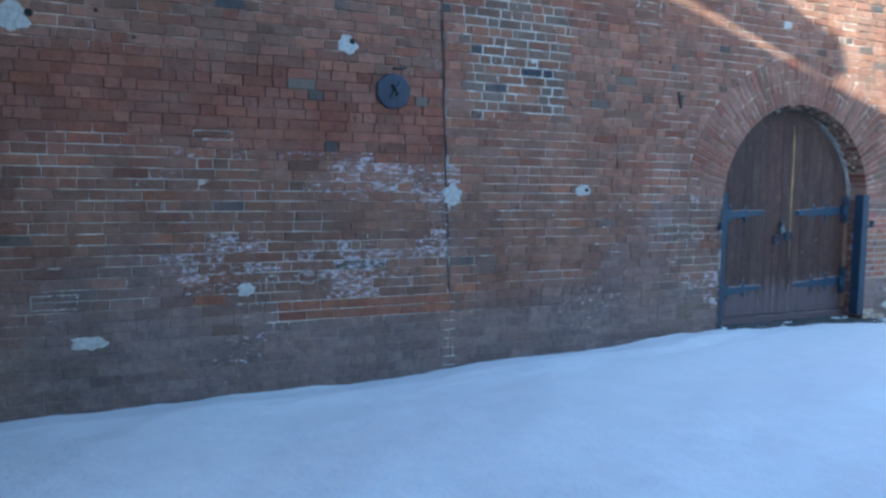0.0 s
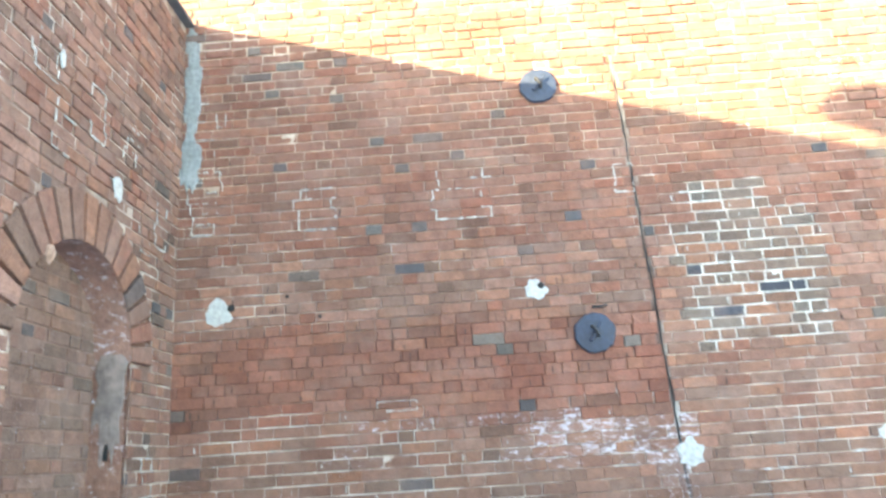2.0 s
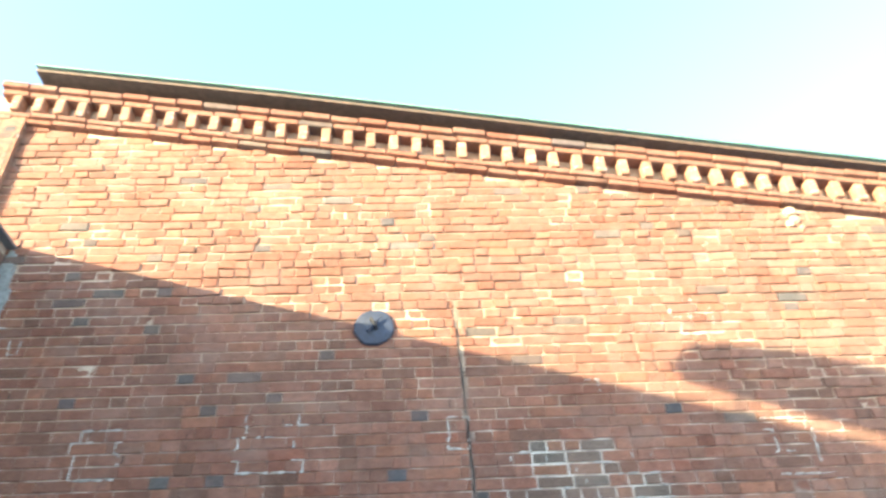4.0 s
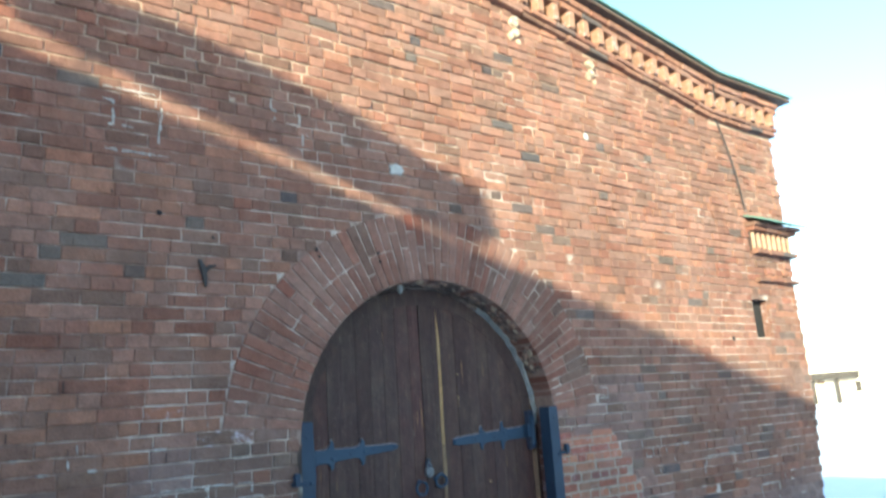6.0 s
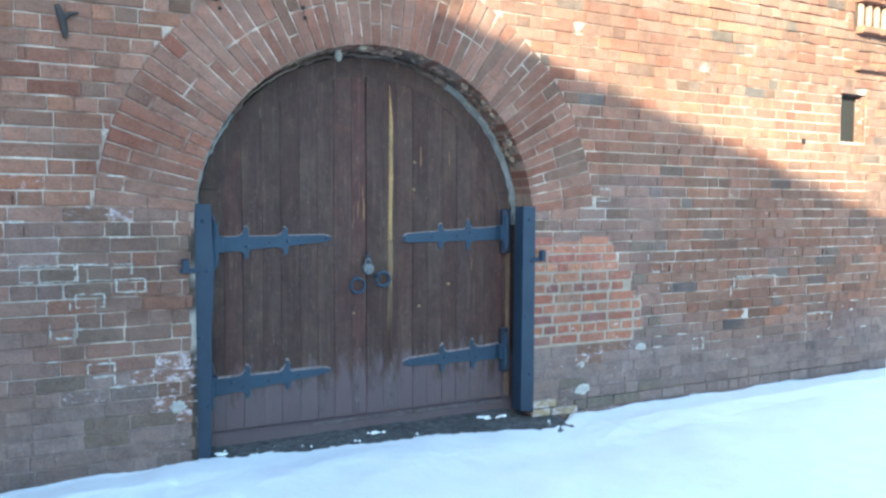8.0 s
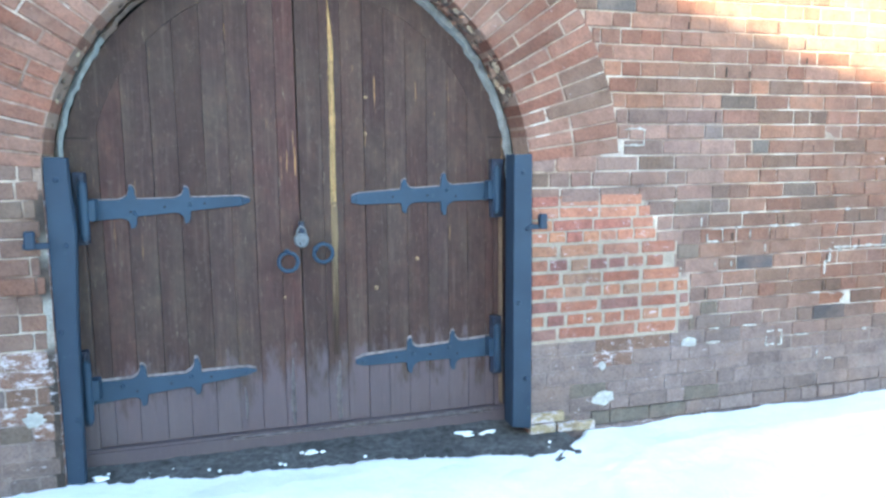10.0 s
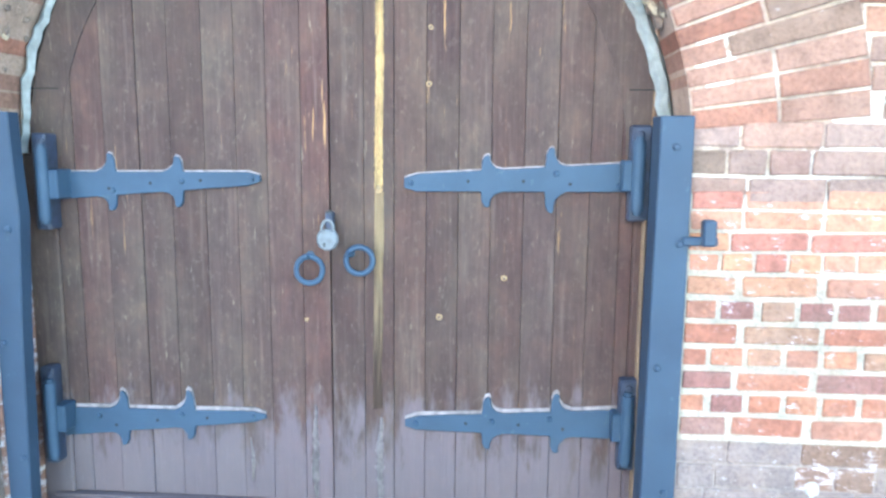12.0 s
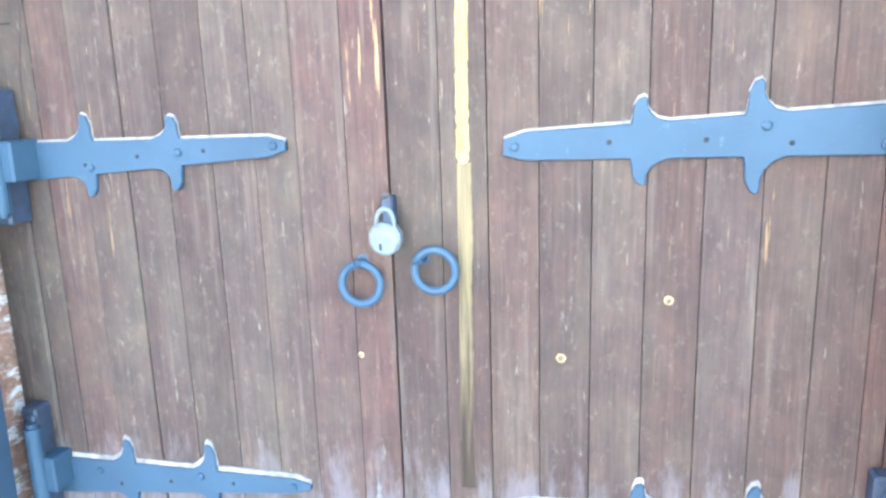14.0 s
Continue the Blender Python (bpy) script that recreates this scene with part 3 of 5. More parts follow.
for i in range(n + 1):
    a = math.pi * i / n
    wide = (0.019 if a < 0.45 else 0.021) if a < 1.25 else 0.008 if a < 2.4 else 0.016
    r0, r1 = HALF - 0.022 - wide + rg.uniform(-0.007, 0.007), HALF + 0.006
    yy = 0.200 + rg.uniform(-0.012, 0.010)
    c, s = math.cos(a), math.sin(a)
    loops.append([bm.verts.new((-0.006 + r0 * c, 0.225, ZC + r0 * s)), bm.verts.new((-0.006 + (r0 + 0.012) * c, yy, ZC + (r0 + 0.012) * s)), bm.verts.new(((r0 + 0.010 + wide) * c, yy + 0.004, ZC + (r0 + 0.010 + wide) * s)), bm.verts.new((r1 * c, 0.235, ZC + r1 * s))])
for a, b2 in zip(loops, loops[1:]):
    for k in range(3):
        bm.faces.new((a[k], b2[k], b2[k + 1], a[k + 1]))
bmesh.ops.recalc_face_normals(bm, faces=bm.faces)
for f in bm.faces:
    f.material_index = 0 if f.calc_center_median().x > 0.55 or f.calc_center_median().x < -0.88 else 1
fillet = part("cement_fillet", bm, M_PLASTER, wall_main, "rough grey cement fillet round the arch")
fillet.data.materials.append(M_OLDFILL)
# crumbled inner edge of the arch: broken ends and lumps of old mortar
rg = random.Random(14)
CRUMB = [bpy.data.materials[n2] for n2 in ("broken brick", "old brown mortar edge", "sandy mortar lump", "dark stained frame wood")]
bm = bmesh.new()
for i in range(150):
    a = rg.uniform(0.36, 1.75) if i < 120 else rg.uniform(1.75, 2.9)
    big = rg.uniform(0.010, 0.026) if i < 120 else rg.uniform(0.006, 0.014)
    y = rg.uniform(0.05, 0.20)
    r = HALF + 0.004 - rg.uniform(0.0, 0.010)
    q = bmesh.ops.create_icosphere(bm, subdivisions=1, radius=1.0)
    kind2 = rg.choice((0, 0, 1, 1, 1, 2, 3))
    m3 = pose(r * math.cos(a), y, ZC + r * math.sin(a), 0, -math.degrees(a), rg.uniform(-20, 20))
    for v in q["verts"]:
        v.co = m3 @ Vector((v.co.x * big * 0.6 * rg.uniform(0.6, 1.3), v.co.y * big * rg.uniform(0.8, 1.8), v.co.z * big * rg.uniform(0.8, 1.8)))
        for f in v.link_faces:
            f.material_index = kind2
crumbled = part("crumbled_edge", bm, CRUMB[0], wall_main, "crumbled brick ends and old mortar under the arch")
for m3 in CRUMB[1:]:
    crumbled.data.materials.append(m3)

# ---- cornice ----
cornice = tagged(empty("cornice", (0, 0, 4.6)), "toothed brick cornice under a sheet-metal eave", "cornice", kind="structure")


def lay(ob):
    ob.parent = cornice
    ob.matrix_parent_inverse = Matrix.Translation((0, 0, -4.6))
    return ob


def band(name, a, b2, front, length, seed, zf=cornice_z, x0=-8.6, x1=5.36):
    rg2 = random.Random(seed)
    pts, quads, cols = [], [], []
    x = x0
    while x < x1:
        e = min(x1, x + length * rg2.uniform(0.85, 1.15))
        j, dz = rg2.uniform(-0.012, 0.012), rg2.uniform(-0.006, 0.006)
        c = brick_tint(x, 4.5, rg2)
        k = len(pts)
        for yy, inset in ((0.04, 0.0), (-front + j + 0.012, 0.0), (-front + j, 0.006)):
            for px, pz in ((x + 0.005, a), (e - 0.005, a), (e - 0.005, b2), (x + 0.005, b2)):
                pts.append((px + (inset if px < (x + e) / 2 else -inset), yy, zf(px) + dz + pz + (inset if pz == a else -inset)))
                cols.append(c)
        for lv in (0, 4):
            for i in range(4):
                i2 = (i + 1) % 4
                quads.append((k + lv + i, k + lv + i2, k + lv + 4 + i2, k + lv + 4 + i))
        quads.append((k + 8, k + 9, k + 10, k + 11))
        x = e
    m2 = bpy.data.meshes.new(name)
    m2.from_pydata(pts, [], quads)
    m2.materials.append(M_BRICK)
    set_tint(m2, cols)
    return new(name, m2)


lay(band("moulding", -0.085, -0.035, 0.06, 0.28, 1))
lay(band("moulding", -0.035, 0.015, 0.085, 0.28, 2))
lay(band("moulding", 0.195, 0.255, 0.115, 0.28, 3))
lay(band("moulding", 0.255, 0.32, 0.15, 0.28, 4))
dent_mesh = []
for k in range(5):
    bm = box(-0.041, 0.041, -0.112, 0.03, 0, 0.18, 0.008)
    m2 = bpy.data.meshes.new("dentil")
    bm.to_mesh(m2)
    bm.free()
    m2.materials.append(M_BRICK)
    set_tint(m2, [lerp(brick_tint(k * 0.7, 4.6, random.Random(60 + k))[:3], (0.34, 0.20, 0.13), 0.5) + (0.1,)] * len(m2.vertices))
    dent_mesh.append(m2)
small_dent = []
for k in range(3):
    m2 = dent_mesh[k].copy()
    m2.name = "dentil"
    m2.color_attributes[0].data.foreach_set("color", np.tile(np.array((0.40 + 0.03 * k, 0.28, 0.19, 0.1), dtype=np.float32), len(m2.vertices)))
    small_dent.append(m2)
x = -8.436
rg = random.Random(3)
while x < 5.33:
    d = new("dentil", rg.choice(dent_mesh))
    d.matrix_world = pose(x, rg.uniform(-0.006, 0.006), cornice_z(x) + 0.015, 0, rg.uniform(-1.5, 1.5), 0)
    lay(d)
    x += 0.204


def eave(name, x_list, zf, y_front, y_back, rise, t, material):
    bm = bmesh.new()
    rows = []
    for px in x_list:
        z = zf(px)
        rows.append([bm.verts.new((px, y_front, z)), bm.verts.new((px, y_back, z + rise)), bm.verts.new((px, y_back, z + rise - t)), bm.verts.new((px, y_front, z - t))])
    for a, b2 in zip(rows, rows[1:]):
        for i in range(4):
            bm.faces.new((a[i], a[(i + 1) % 4], b2[(i + 1) % 4], b2[i]))
    bm.faces.new(rows[0])
    bm.faces.new(rows[-1])
    bmesh.ops.recalc_face_normals(bm, faces=bm.faces)
    return mesh_ob(name, bm, material)


EX = [-8.3, -6, -4, -2, 0, 2, 3.4, 4.0, 4.4, 4.9, 5.55]


def eave_z(x):
    return cornice_z(x) + 0.40 + (min(0.09, 0.019 * max(0.0, -x - 1)) if x < 4.1 else 0.02)


lay(eave("eave_sheet", EX, eave_z, -0.25, 1.6, 0.45, 0.022, M_GREEN))
lay(eave("soffit_board", EX, lambda x: eave_z(x) - 0.03, -0.215, 0.0, 0.0, 0.03, M_DARKWOOD))

# small sheet roof with its own toothed band at the corner
corner = tagged(empty("corner_cornice", (4.9, 0, 3.2)), "small green sheet roof over a toothed brick band at the wall corner", "cornice", kind="structure")


def lay2(ob):
    ob.parent = corner
    ob.matrix_parent_inverse = Matrix.Translation((-4.9, 0, -3.2))
    return ob


flat = lambda x: 3.2  # noqa: E731
lay2(band("moulding", -0.23, -0.17, 0.09, 0.26, 11, flat, 4.46, 5.34))
# dark strip behind the teeth puts the shade of their gaps into colour
lay2(even_tint(mesh_ob("shade_strip", box(4.455, 5.30, -0.013, 0.02, 3.0, 3.30), M_BRICK), (0.06, 0.042, 0.038), 0.0))
lay2(band("moulding", 0.04, 0.09, 0.10, 0.26, 12, flat, 4.44, 5.36))
lay2(band("moulding", 0.09, 0.13, 0.14, 0.26, 13, flat, 4.42, 5.40))
lay2(band("moulding", -0.55, -0.51, 0.07, 0.26, 14, flat, 4.46, 5.32))
for i in range(8):
    d = new("dentil", small_dent[i % 3])
    d.matrix_world = pose(4.51 + i * 0.108, 0.01, 3.03) @ Matrix.Diagonal((0.5, 0.42, 1.17, 1))
    lay2(d)
lay2(eave("roof_sheet", [4.42, 4.9, 5.38], lambda x: 3.345 - 0.02 * (x - 4.4), -0.24, 0.02, 0.10, 0.02, M_GREEN))

pts = [(4.07 + 0.34 * t + 0.03 * math.sin(3 * t), -0.035 - 0.02 * math.sin(math.pi * t), 4.62 - 1.14 * t) for t in [i / 12 for i in range(13)]]
pts = [(3.95, -0.17, 4.90), (4.02, -0.12, 4.75)] + pts
tagged(mesh_ob("cable", tube(pts, 0.009, 6), M_RUST), "thin dark cable hanging down the brick wall", "cable")

# ---- side wall with its niche ----
NY, NR, NZ0, NSP = -1.30, 0.635, 0.36, 2.19


def side_keep(u, z):
    y = -u
    if NZ0 < z < NSP and abs(y - NY) < NR:
        return False
    return not (z >= NSP and math.hypot(y - NY, z - NSP) < NR + 0.29) and z < TOP_LEFT


wall_side = face_grid("wall_side", lines([0.0, -NY - NR, -NY + NR, 3.6], 0.035), lines([-0.45, NZ0, NSP, TOP_LEFT], 0.035), side_keep,
                      lambda u, z: (XL - 0.011 + 0.003 * nz(u, z, 9.0), -u, z), lambda u, z: mortar_tint(u, z, True))
tagged(wall_side, "tall red brick side wall with an arched niche", "wall", kind="structure")
for y0, y1, z0, z1 in ((-24, -3.6, -0.5, TOP_LEFT),):
    even_tint(part("wall_body", box(XL - 1.3, XL - 0.005, y0, y1, z0, z1), M_MORTAR, wall_side), (0.30, 0.16, 0.12))
for y0, y1, z0, z1 in ((-3.6, NY - NR, -0.5, TOP_LEFT), (NY + NR, 0.03, -0.5, TOP_LEFT), (NY - NR, NY + NR, -0.5, NZ0), (NY - NR, NY + NR, NSP + NR + 0.01, TOP_LEFT)):
    even_tint(part("wall_body", box(XL - 1.3, XL - 0.03, y0 + 0.001, y1 - 0.001, z0, z1), M_MORTAR, wall_side), (0.22, 0.12, 0.09))
even_tint(part("niche_back", box(XL - 0.40, XL - 0.26, NY - NR - 0.05, NY + NR + 0.05, NZ0 - 0.05, NSP + NR + 0.2), M_MORTAR, wall_side), (0.22, 0.145, 0.12), 0.05)
bm = bmesh.new()
prev = None
for i in range(17):
    a = math.pi * i / 16
    pr = [bm.verts.new((xx, NY + NR * math.cos(a), NSP + NR * math.sin(a))) for xx in (XL - 0.01, XL - 0.30)]
    if prev:
        bm.faces.new((prev[0], prev[1], pr[1], pr[0]))
    prev = pr
even_tint(part("niche_vault", bm, M_BRICK, wall_side), (0.26, 0.15, 0.12), 0.2)
# sheet capping along the top of the side wall
bm = box(XL - 1.36, XL + 0.07, -24, 0.02, TOP_LEFT, TOP_LEFT + 0.03, 0.006)
part("capping", bm, M_LEAD, wall_side, "dull grey sheet-metal capping")
# snow on the niche sill
bm = bmesh.new()
bmesh.ops.create_grid(bm, x_segments=14, y_segments=24, size=0.5)
for v in bm.verts:
    a, b2 = v.co.x + 0.5, v.co.y * 2
    v.co = Vector((XL - 0.25 + a * 0.26, NY + b2 * (NR - 0.01), NZ0 + 0.015 + 0.13 * (1 - a) ** 1.3 + 0.018 * nz(a * 2, b2 * 2, 1.0)))
tagged(mesh_ob("snow_drift", bm, M_SNOW, smooth=True), "small snow drift lying on the niche sill", "snow", kind="stuff")

# taller sunlit block behind the side wall, and plain walls that close the yard
tower = tagged(mesh_ob("wall_tower", box(-12.0, -8.32, -0.06, 4.0, -0.5, 6.62), M_MORTAR), "sunlit brick block rising above the side wall", "wall", kind="structure")
even_tint(tower, (0.27, 0.145, 0.10), 0.05)
# unseen sloping board on short legs atop side wall's edge, added for its shadow
screen = tagged(empty("shadow_caster", (-8.1, -5.0, TOP_LEFT + 0.03)), "unseen long board on short legs, added on the wall top to cast a shadow", "screen")
outline = [(-3.74, 5.37), (-4.2, 5.32), (-5.5, 5.255), (-6.05, 5.215), (-6.24, 5.40), (-6.16, 5.74), (-5.75, 5.77), (-5.3, 5.86), (-4.87, 5.87), (-4.3, 5.84), (-3.86, 5.72), (-3.70, 5.50)]
bm = bmesh.new()
fr = [bm.verts.new((-8.06, y, z)) for y, z in outline]
bk = [bm.verts.new((-8.12, y, z)) for y, z in outline]
bm.faces.new(fr)
bm.faces.new(bk[::-1])
for i in range(len(fr)):
    i2 = (i + 1) % len(fr)
    bm.faces.new((fr[i], fr[i2], bk[i2], bk[i]))
bmesh.ops.recalc_face_normals(bm, faces=bm.faces)
part("board", bm, M_DARKWOOD, screen)
for yy in (-5.95, -4.0):
    part("leg", box(-8.10, -8.08, yy, yy + 0.025, TOP_LEFT + 0.03, 5.40), M_DARKWOOD, screen)

# ---- far side of the yard ----
house = tagged(empty("far_house", (62.0, 25.4, 0)), "low pale outbuilding with a dark porch roof beyond the snow", "house")
house.rotation_euler = (0, 0, radians(-62))
part("wall", box(-4.2, 10, 0, 7, -0.6, 2.35), M_FARWALL, house, local=True)
part("roof", box(-6.0, 10.3, -0.5, 7.3, 2.55, 2.68, 0.03), M_FARWALL, house, "snow-covered flat roof", local=True)
part("porch_roof", box(-4.3, -0.2, -1.2, -0.003, 1.95, 2.5, 0.04), M_FARDARK, house, "dark boarded porch roof", local=True)
for a, b2, z1 in ((-4.2, -3.6, 1.93), (-2.1, -1.75, 1.93)):
    part("porch_post", box(a, b2, -0.9, -0.6, -0.3, z1, 0.02), M_FARDARK, house, local=True)
part("door", box(-3.45, -2.85, -0.06, 0.02, 0.0, 1.9, 0.02), M_FARDOOR, house, "faded brown door", local=True)
w = part("window", box(-0.55, -0.1, -0.05, 0.02, 0.9, 1.7), M_FARDARK, house, local=True)
part("sill", box(-0.75, 0.3, -0.12, -0.052, 0.82, 0.92), M_FARDARK, w)

# ---- gate ----
FR = 1.0      # radius of the door leaves' rounded top
frame_ob = tagged(empty("gate_frame", (0, DOOR_Y, -0.04)), "dark arched timber frame and sill of the gate", "door frame", kind="structure")
out = [(1.10 * math.cos(a), ZC + 1.10 * math.sin(a)) for a in [math.pi * i / 40 for i in range(41)]]
inn = [(FR * 0.985 * math.cos(a), ZC - 0.01 + FR * 0.985 * math.sin(a)) for a in [math.pi * i / 40 for i in range(41)]]
bm = bmesh.new()
cols3 = [[bm.verts.new((x, y, z)) for (x, z), y in ((o, 0.229), (i2, 0.229), (i2, 0.30), (o, 0.30))] for o, i2 in zip(out, inn)]
for a, b2 in zip(cols3, cols3[1:]):
    for k in range(4):
        bm.faces.new((a[k], b2[k], b2[(k + 1) % 4], a[(k + 1) % 4]))
bmesh.ops.recalc_face_normals(bm, faces=bm.faces)
part("arch_board", bm, M_PLANK, frame_ob, "curved frame board with butt joints")
for s in (-1, 1):
    part("jamb_board", box(min(s * 1.02, s * 1.134), max(s * 1.02, s * 1.134), 0.226, 0.30, -0.05, ZC - 0.002, 0.006), M_PLANK, frame_ob)
    part("joint", box(min(s * 0.985, s * 1.09), max(s * 0.985, s * 1.09), 0.2275, 0.235, 1.524, 1.529), M_VOID, frame_ob)
part("worn_edge", box(1.044, 1.049, 0.172, 0.2255, 0.05, 1.10, 0.002), M_WORN, frame_ob, "rubbed edge of the jamb board")
bm = box(-1.10, 1.10, 0.195, 0.31, -0.09, 0.028, 0.012, 2)
for v in bm.verts:
    v.co.z += 0.006 * nz(v.co.x, v.co.z, 5)
part("sill", bm, M_PLANK, frame_ob, "low timber sill with bleached edge")

LEFT = [-1.018, -0.944, -0.831, -0.706, -0.592, -0.469, -0.355, -0.245, -0.124, -0.0245]
RIGHT = [-0.0220, 0.096, 0.200, 0.312, 0.423, 0.534, 0.646, 0.757, 0.869, 0.971, 1.018]


def plank(a, b2, z0, leaf, seed):
    rg2 = random.Random(seed)
    g = 0.0008
    a, b2 = a + g, b2 - g
    n2 = 5
    top = [(x, ZC - 0.012 + math.sqrt(max(0.0, (FR * 1.02) ** 2 - x * x))) for x in [b2 - (b2 - a) * i / n2 for i in range(n2 + 1)]]
    if abs(b2 + 0.0249) < 0.002:
        top = [(x - 0.004, z) if x == b2 else (x, z) for x, z in top]
    outline = [(a, z0), (b2, z0)] + top
    y0 = DOOR_Y + rg2.uniform(-0.003, 0.003)
    part("plank", prism(outline, y0, DOOR_Y + 0.03, 0.0012), M_PLANK, leaf)


def strap(leaf, tip, root, zt0, zt1, zr0, zr1, horns, nails, label=""):
    """A forged strap from its tip to the hinge, widening to the root, with pairs of curled horns."""
    s = 1 if root > tip else -1
    y0 = DOOR_Y - 0.012

    def lo(x):
        return zt0 + (zr0 - zt0) * (x - tip) / (root - tip)

    def hi(x):
        return zt1 + (zr1 - zt1) * (x - tip) / (root - tip)

    def horn(xh, up, reach):
        f = hi if up else lo
        d = 1 if up else -1
        zb = f(xh)
        side = [(-0.024, 0.0), (-0.020, 0.25), (-0.019, 0.62), (-0.010, 0.92), (0.003, 1.0), (0.009, 0.88), (0.009, 0.62), (0.016, 0.36), (0.030, 0.15), (0.052, 0.0)]
        return [(xh + s * dx, zb + d * reach * k if k else f(xh + s * dx)) for dx, k in side]

    upper = [(tip, zt1 - 0.012), (tip + s * 0.045, hi(tip + s * 0.045))]
    lower = [(tip, zt0 + 0.012), (tip + s * 0.045, lo(tip + s * 0.045))]
    for xh, ru, rd in horns:
        upper += horn(xh, True, ru)
        lower += horn(xh, False, rd)
    upper.append((root, zr1))
    lower.append((root, zr0))
    outline = upper + lower[::-1]
    part("bleached_rim", prism([(x, z + (0.006 if zt0 > 1 else 0.013 + 0.005 * nz(x, z, 40.0))) for x, z in outline], DOOR_Y - 0.0045, DOOR_Y + 0.002), M_RIM, leaf, "pale weathered rim above the strap")
    ob = part("strap_hinge", prism(outline, y0, DOOR_Y + 0.002, 0.002), M_IRON, leaf, label)
    for t, k in nails:
        x = tip + (root - tip) * t
        z = lo(x) + (hi(x) - lo(x)) * k
        part("nail", dome((x, y0, z), 0.011, 0.008), M_IRON, ob)
    for t, k in ((0.28, 0.5), (0.52, 0.45), (0.72, 0.3)):
        x = tip + (root - tip) * t
        z = lo(x) + (hi(x) - lo(x)) * k
        part("hole", dome((x, y0 + 0.001, z), 0.006, 0.002, 8), M_VOID, ob)
    return ob


def pintle(leaf, x, s, z0, z1, y=0.165):
    p = part("hinge_barrel", rod((x, y, z0), (x, y, z1), 0.021, 16), M_IRON, leaf)
    part("knuckle_cap", rod((x, y, z1), (x, y, z1 + 0.012), 0.014, 12), M_IRON, p)
    part("knuckle_cap", rod((x, y, z0 - 0.012), (x, y, z0), 0.014, 12), M_IRON, p)
    inner = 0.026 if y > 0.16 else 0.008
    part("hinge_plate", box(min(x - s * inner, x + s * 0.042), max(x - s * inner, x + s * 0.042), y + 0.011, 0.2255, z0 - 0.035, z1 + 0.05, 0.006), M_DARKIRON, leaf)
    for zz in (z0 - 0.005, z1 + 0.02):
        part("bolt", dome((x + s * 0.004, y + 0.013, zz), 0.014, 0.012), M_DARKIRON, leaf)
    part("hinge_eye", box(min(x, x - s * 0.05), max(x, x - s * 0.05), y, DOOR_Y - 0.002, (z0 + z1) / 2 - 0.05, (z0 + z1) / 2 + 0.05, 0.004), M_IRON, leaf)


def pull_ring(leaf, x, z, tilt, stx, stz):
    ring = part("pull_ring", ring_tube((x, 0.2, z), 0.047, 0.0095, 36, 10, tilt), M_IRON, leaf, "heavy forged pull ring", True)
    part("staple", tube([(stx - 0.007, DOOR_Y, stz), (stx - 0.007, 0.19, stz), (stx, 0.180, stz + 0.002), (stx + 0.007, 0.19, stz), (stx + 0.007, DOOR_Y, stz)], 0.005, 8), M_IRON, ring)
    part("rose", dome((stx, DOOR_Y, stz), 0.017, 0.005, 12), M_IRON, ring)


left_leaf = tagged(empty("gate_leaf", (-0.52, DOOR_Y, 0.03)), "closed gate leaf of worn brown boards with blue-grey strap hinges", "gate leaf", "leaves of the gate")
right_leaf = tagged(empty("gate_leaf", (0.52, DOOR_Y, 0.03)), "closed gate leaf of worn brown boards with a bare yellow streak", "gate leaf", "leaves of the gate")
for leaf, edges, sd in ((left_leaf, LEFT, 100), (right_leaf, RIGHT, 200)):
    for i, (a, b2) in enumerate(zip(edges, edges[1:])):
        plank(a, b2, 0.033, leaf, sd + i)
    part("backing", prism([(edges[0], 0.04), (edges[-1], 0.04), *[(x, ZC - 0.02 + math.sqrt(max(0.0, 0.95 - x * x))) for x in [edges[-1] * 0.95 + (edges[0] - edges[-1]) * 0.95 * i / 12 for i in range(13)]]], DOOR_Y + 0.031, DOOR_Y + 0.06), M_DARKWOOD, leaf)
strap(left_leaf, -0.268, -1.03, 1.198, 1.243, 1.136, 1.236, [(-0.568, 0.055, 0.058), (-0.812, 0.066, 0.055)], [(0.04, 0.55), (0.37, 0.5), (0.70, 0.22)])
strap(left_leaf, -0.270, -1.06, 0.336, 0.372, 0.250, 0.362, [(-0.560, 0.075, 0.05), (-0.812, 0.068, 0.055)], [(0.06, 0.5), (0.4, 0.75), (0.8, 0.7)])
strap(right_leaf, 0.237, 1.02, 1.182, 1.240, 1.190, 1.288, [(0.522, 0.052, 0.055), (0.738, 0.066, 0.074)], [(0.03, 0.5), (0.66, 0.72), (0.93, 0.2)])
strap(right_leaf, 0.241, 1.02, 0.326, 0.374, 0.318, 0.428, [(0.538, 0.062, 0.062), (0.780, 0.066, 0.064)], [(0.05, 0.5), (0.40, 0.6), (0.66, 0.72)])
pintle(left_leaf, -1.006, -1, 1.07, 1.32, 0.14)
pintle(left_leaf, -1.046, -1, 0.20, 0.48, 0.158)
pintle(right_leaf, 1.015, 1, 1.13, 1.36)
pintle(right_leaf, 1.015, 1, 0.26, 0.50)
pull_ring(left_leaf, -0.093, 0.905, 0.02, -0.097, 0.953)
pull_ring(right_leaf, 0.084, 0.942, 0.03, 0.048, 0.962)
# raw streak where the edge of a board has split away
bm = bmesh.new()
rg = random.Random(21)
rows = []
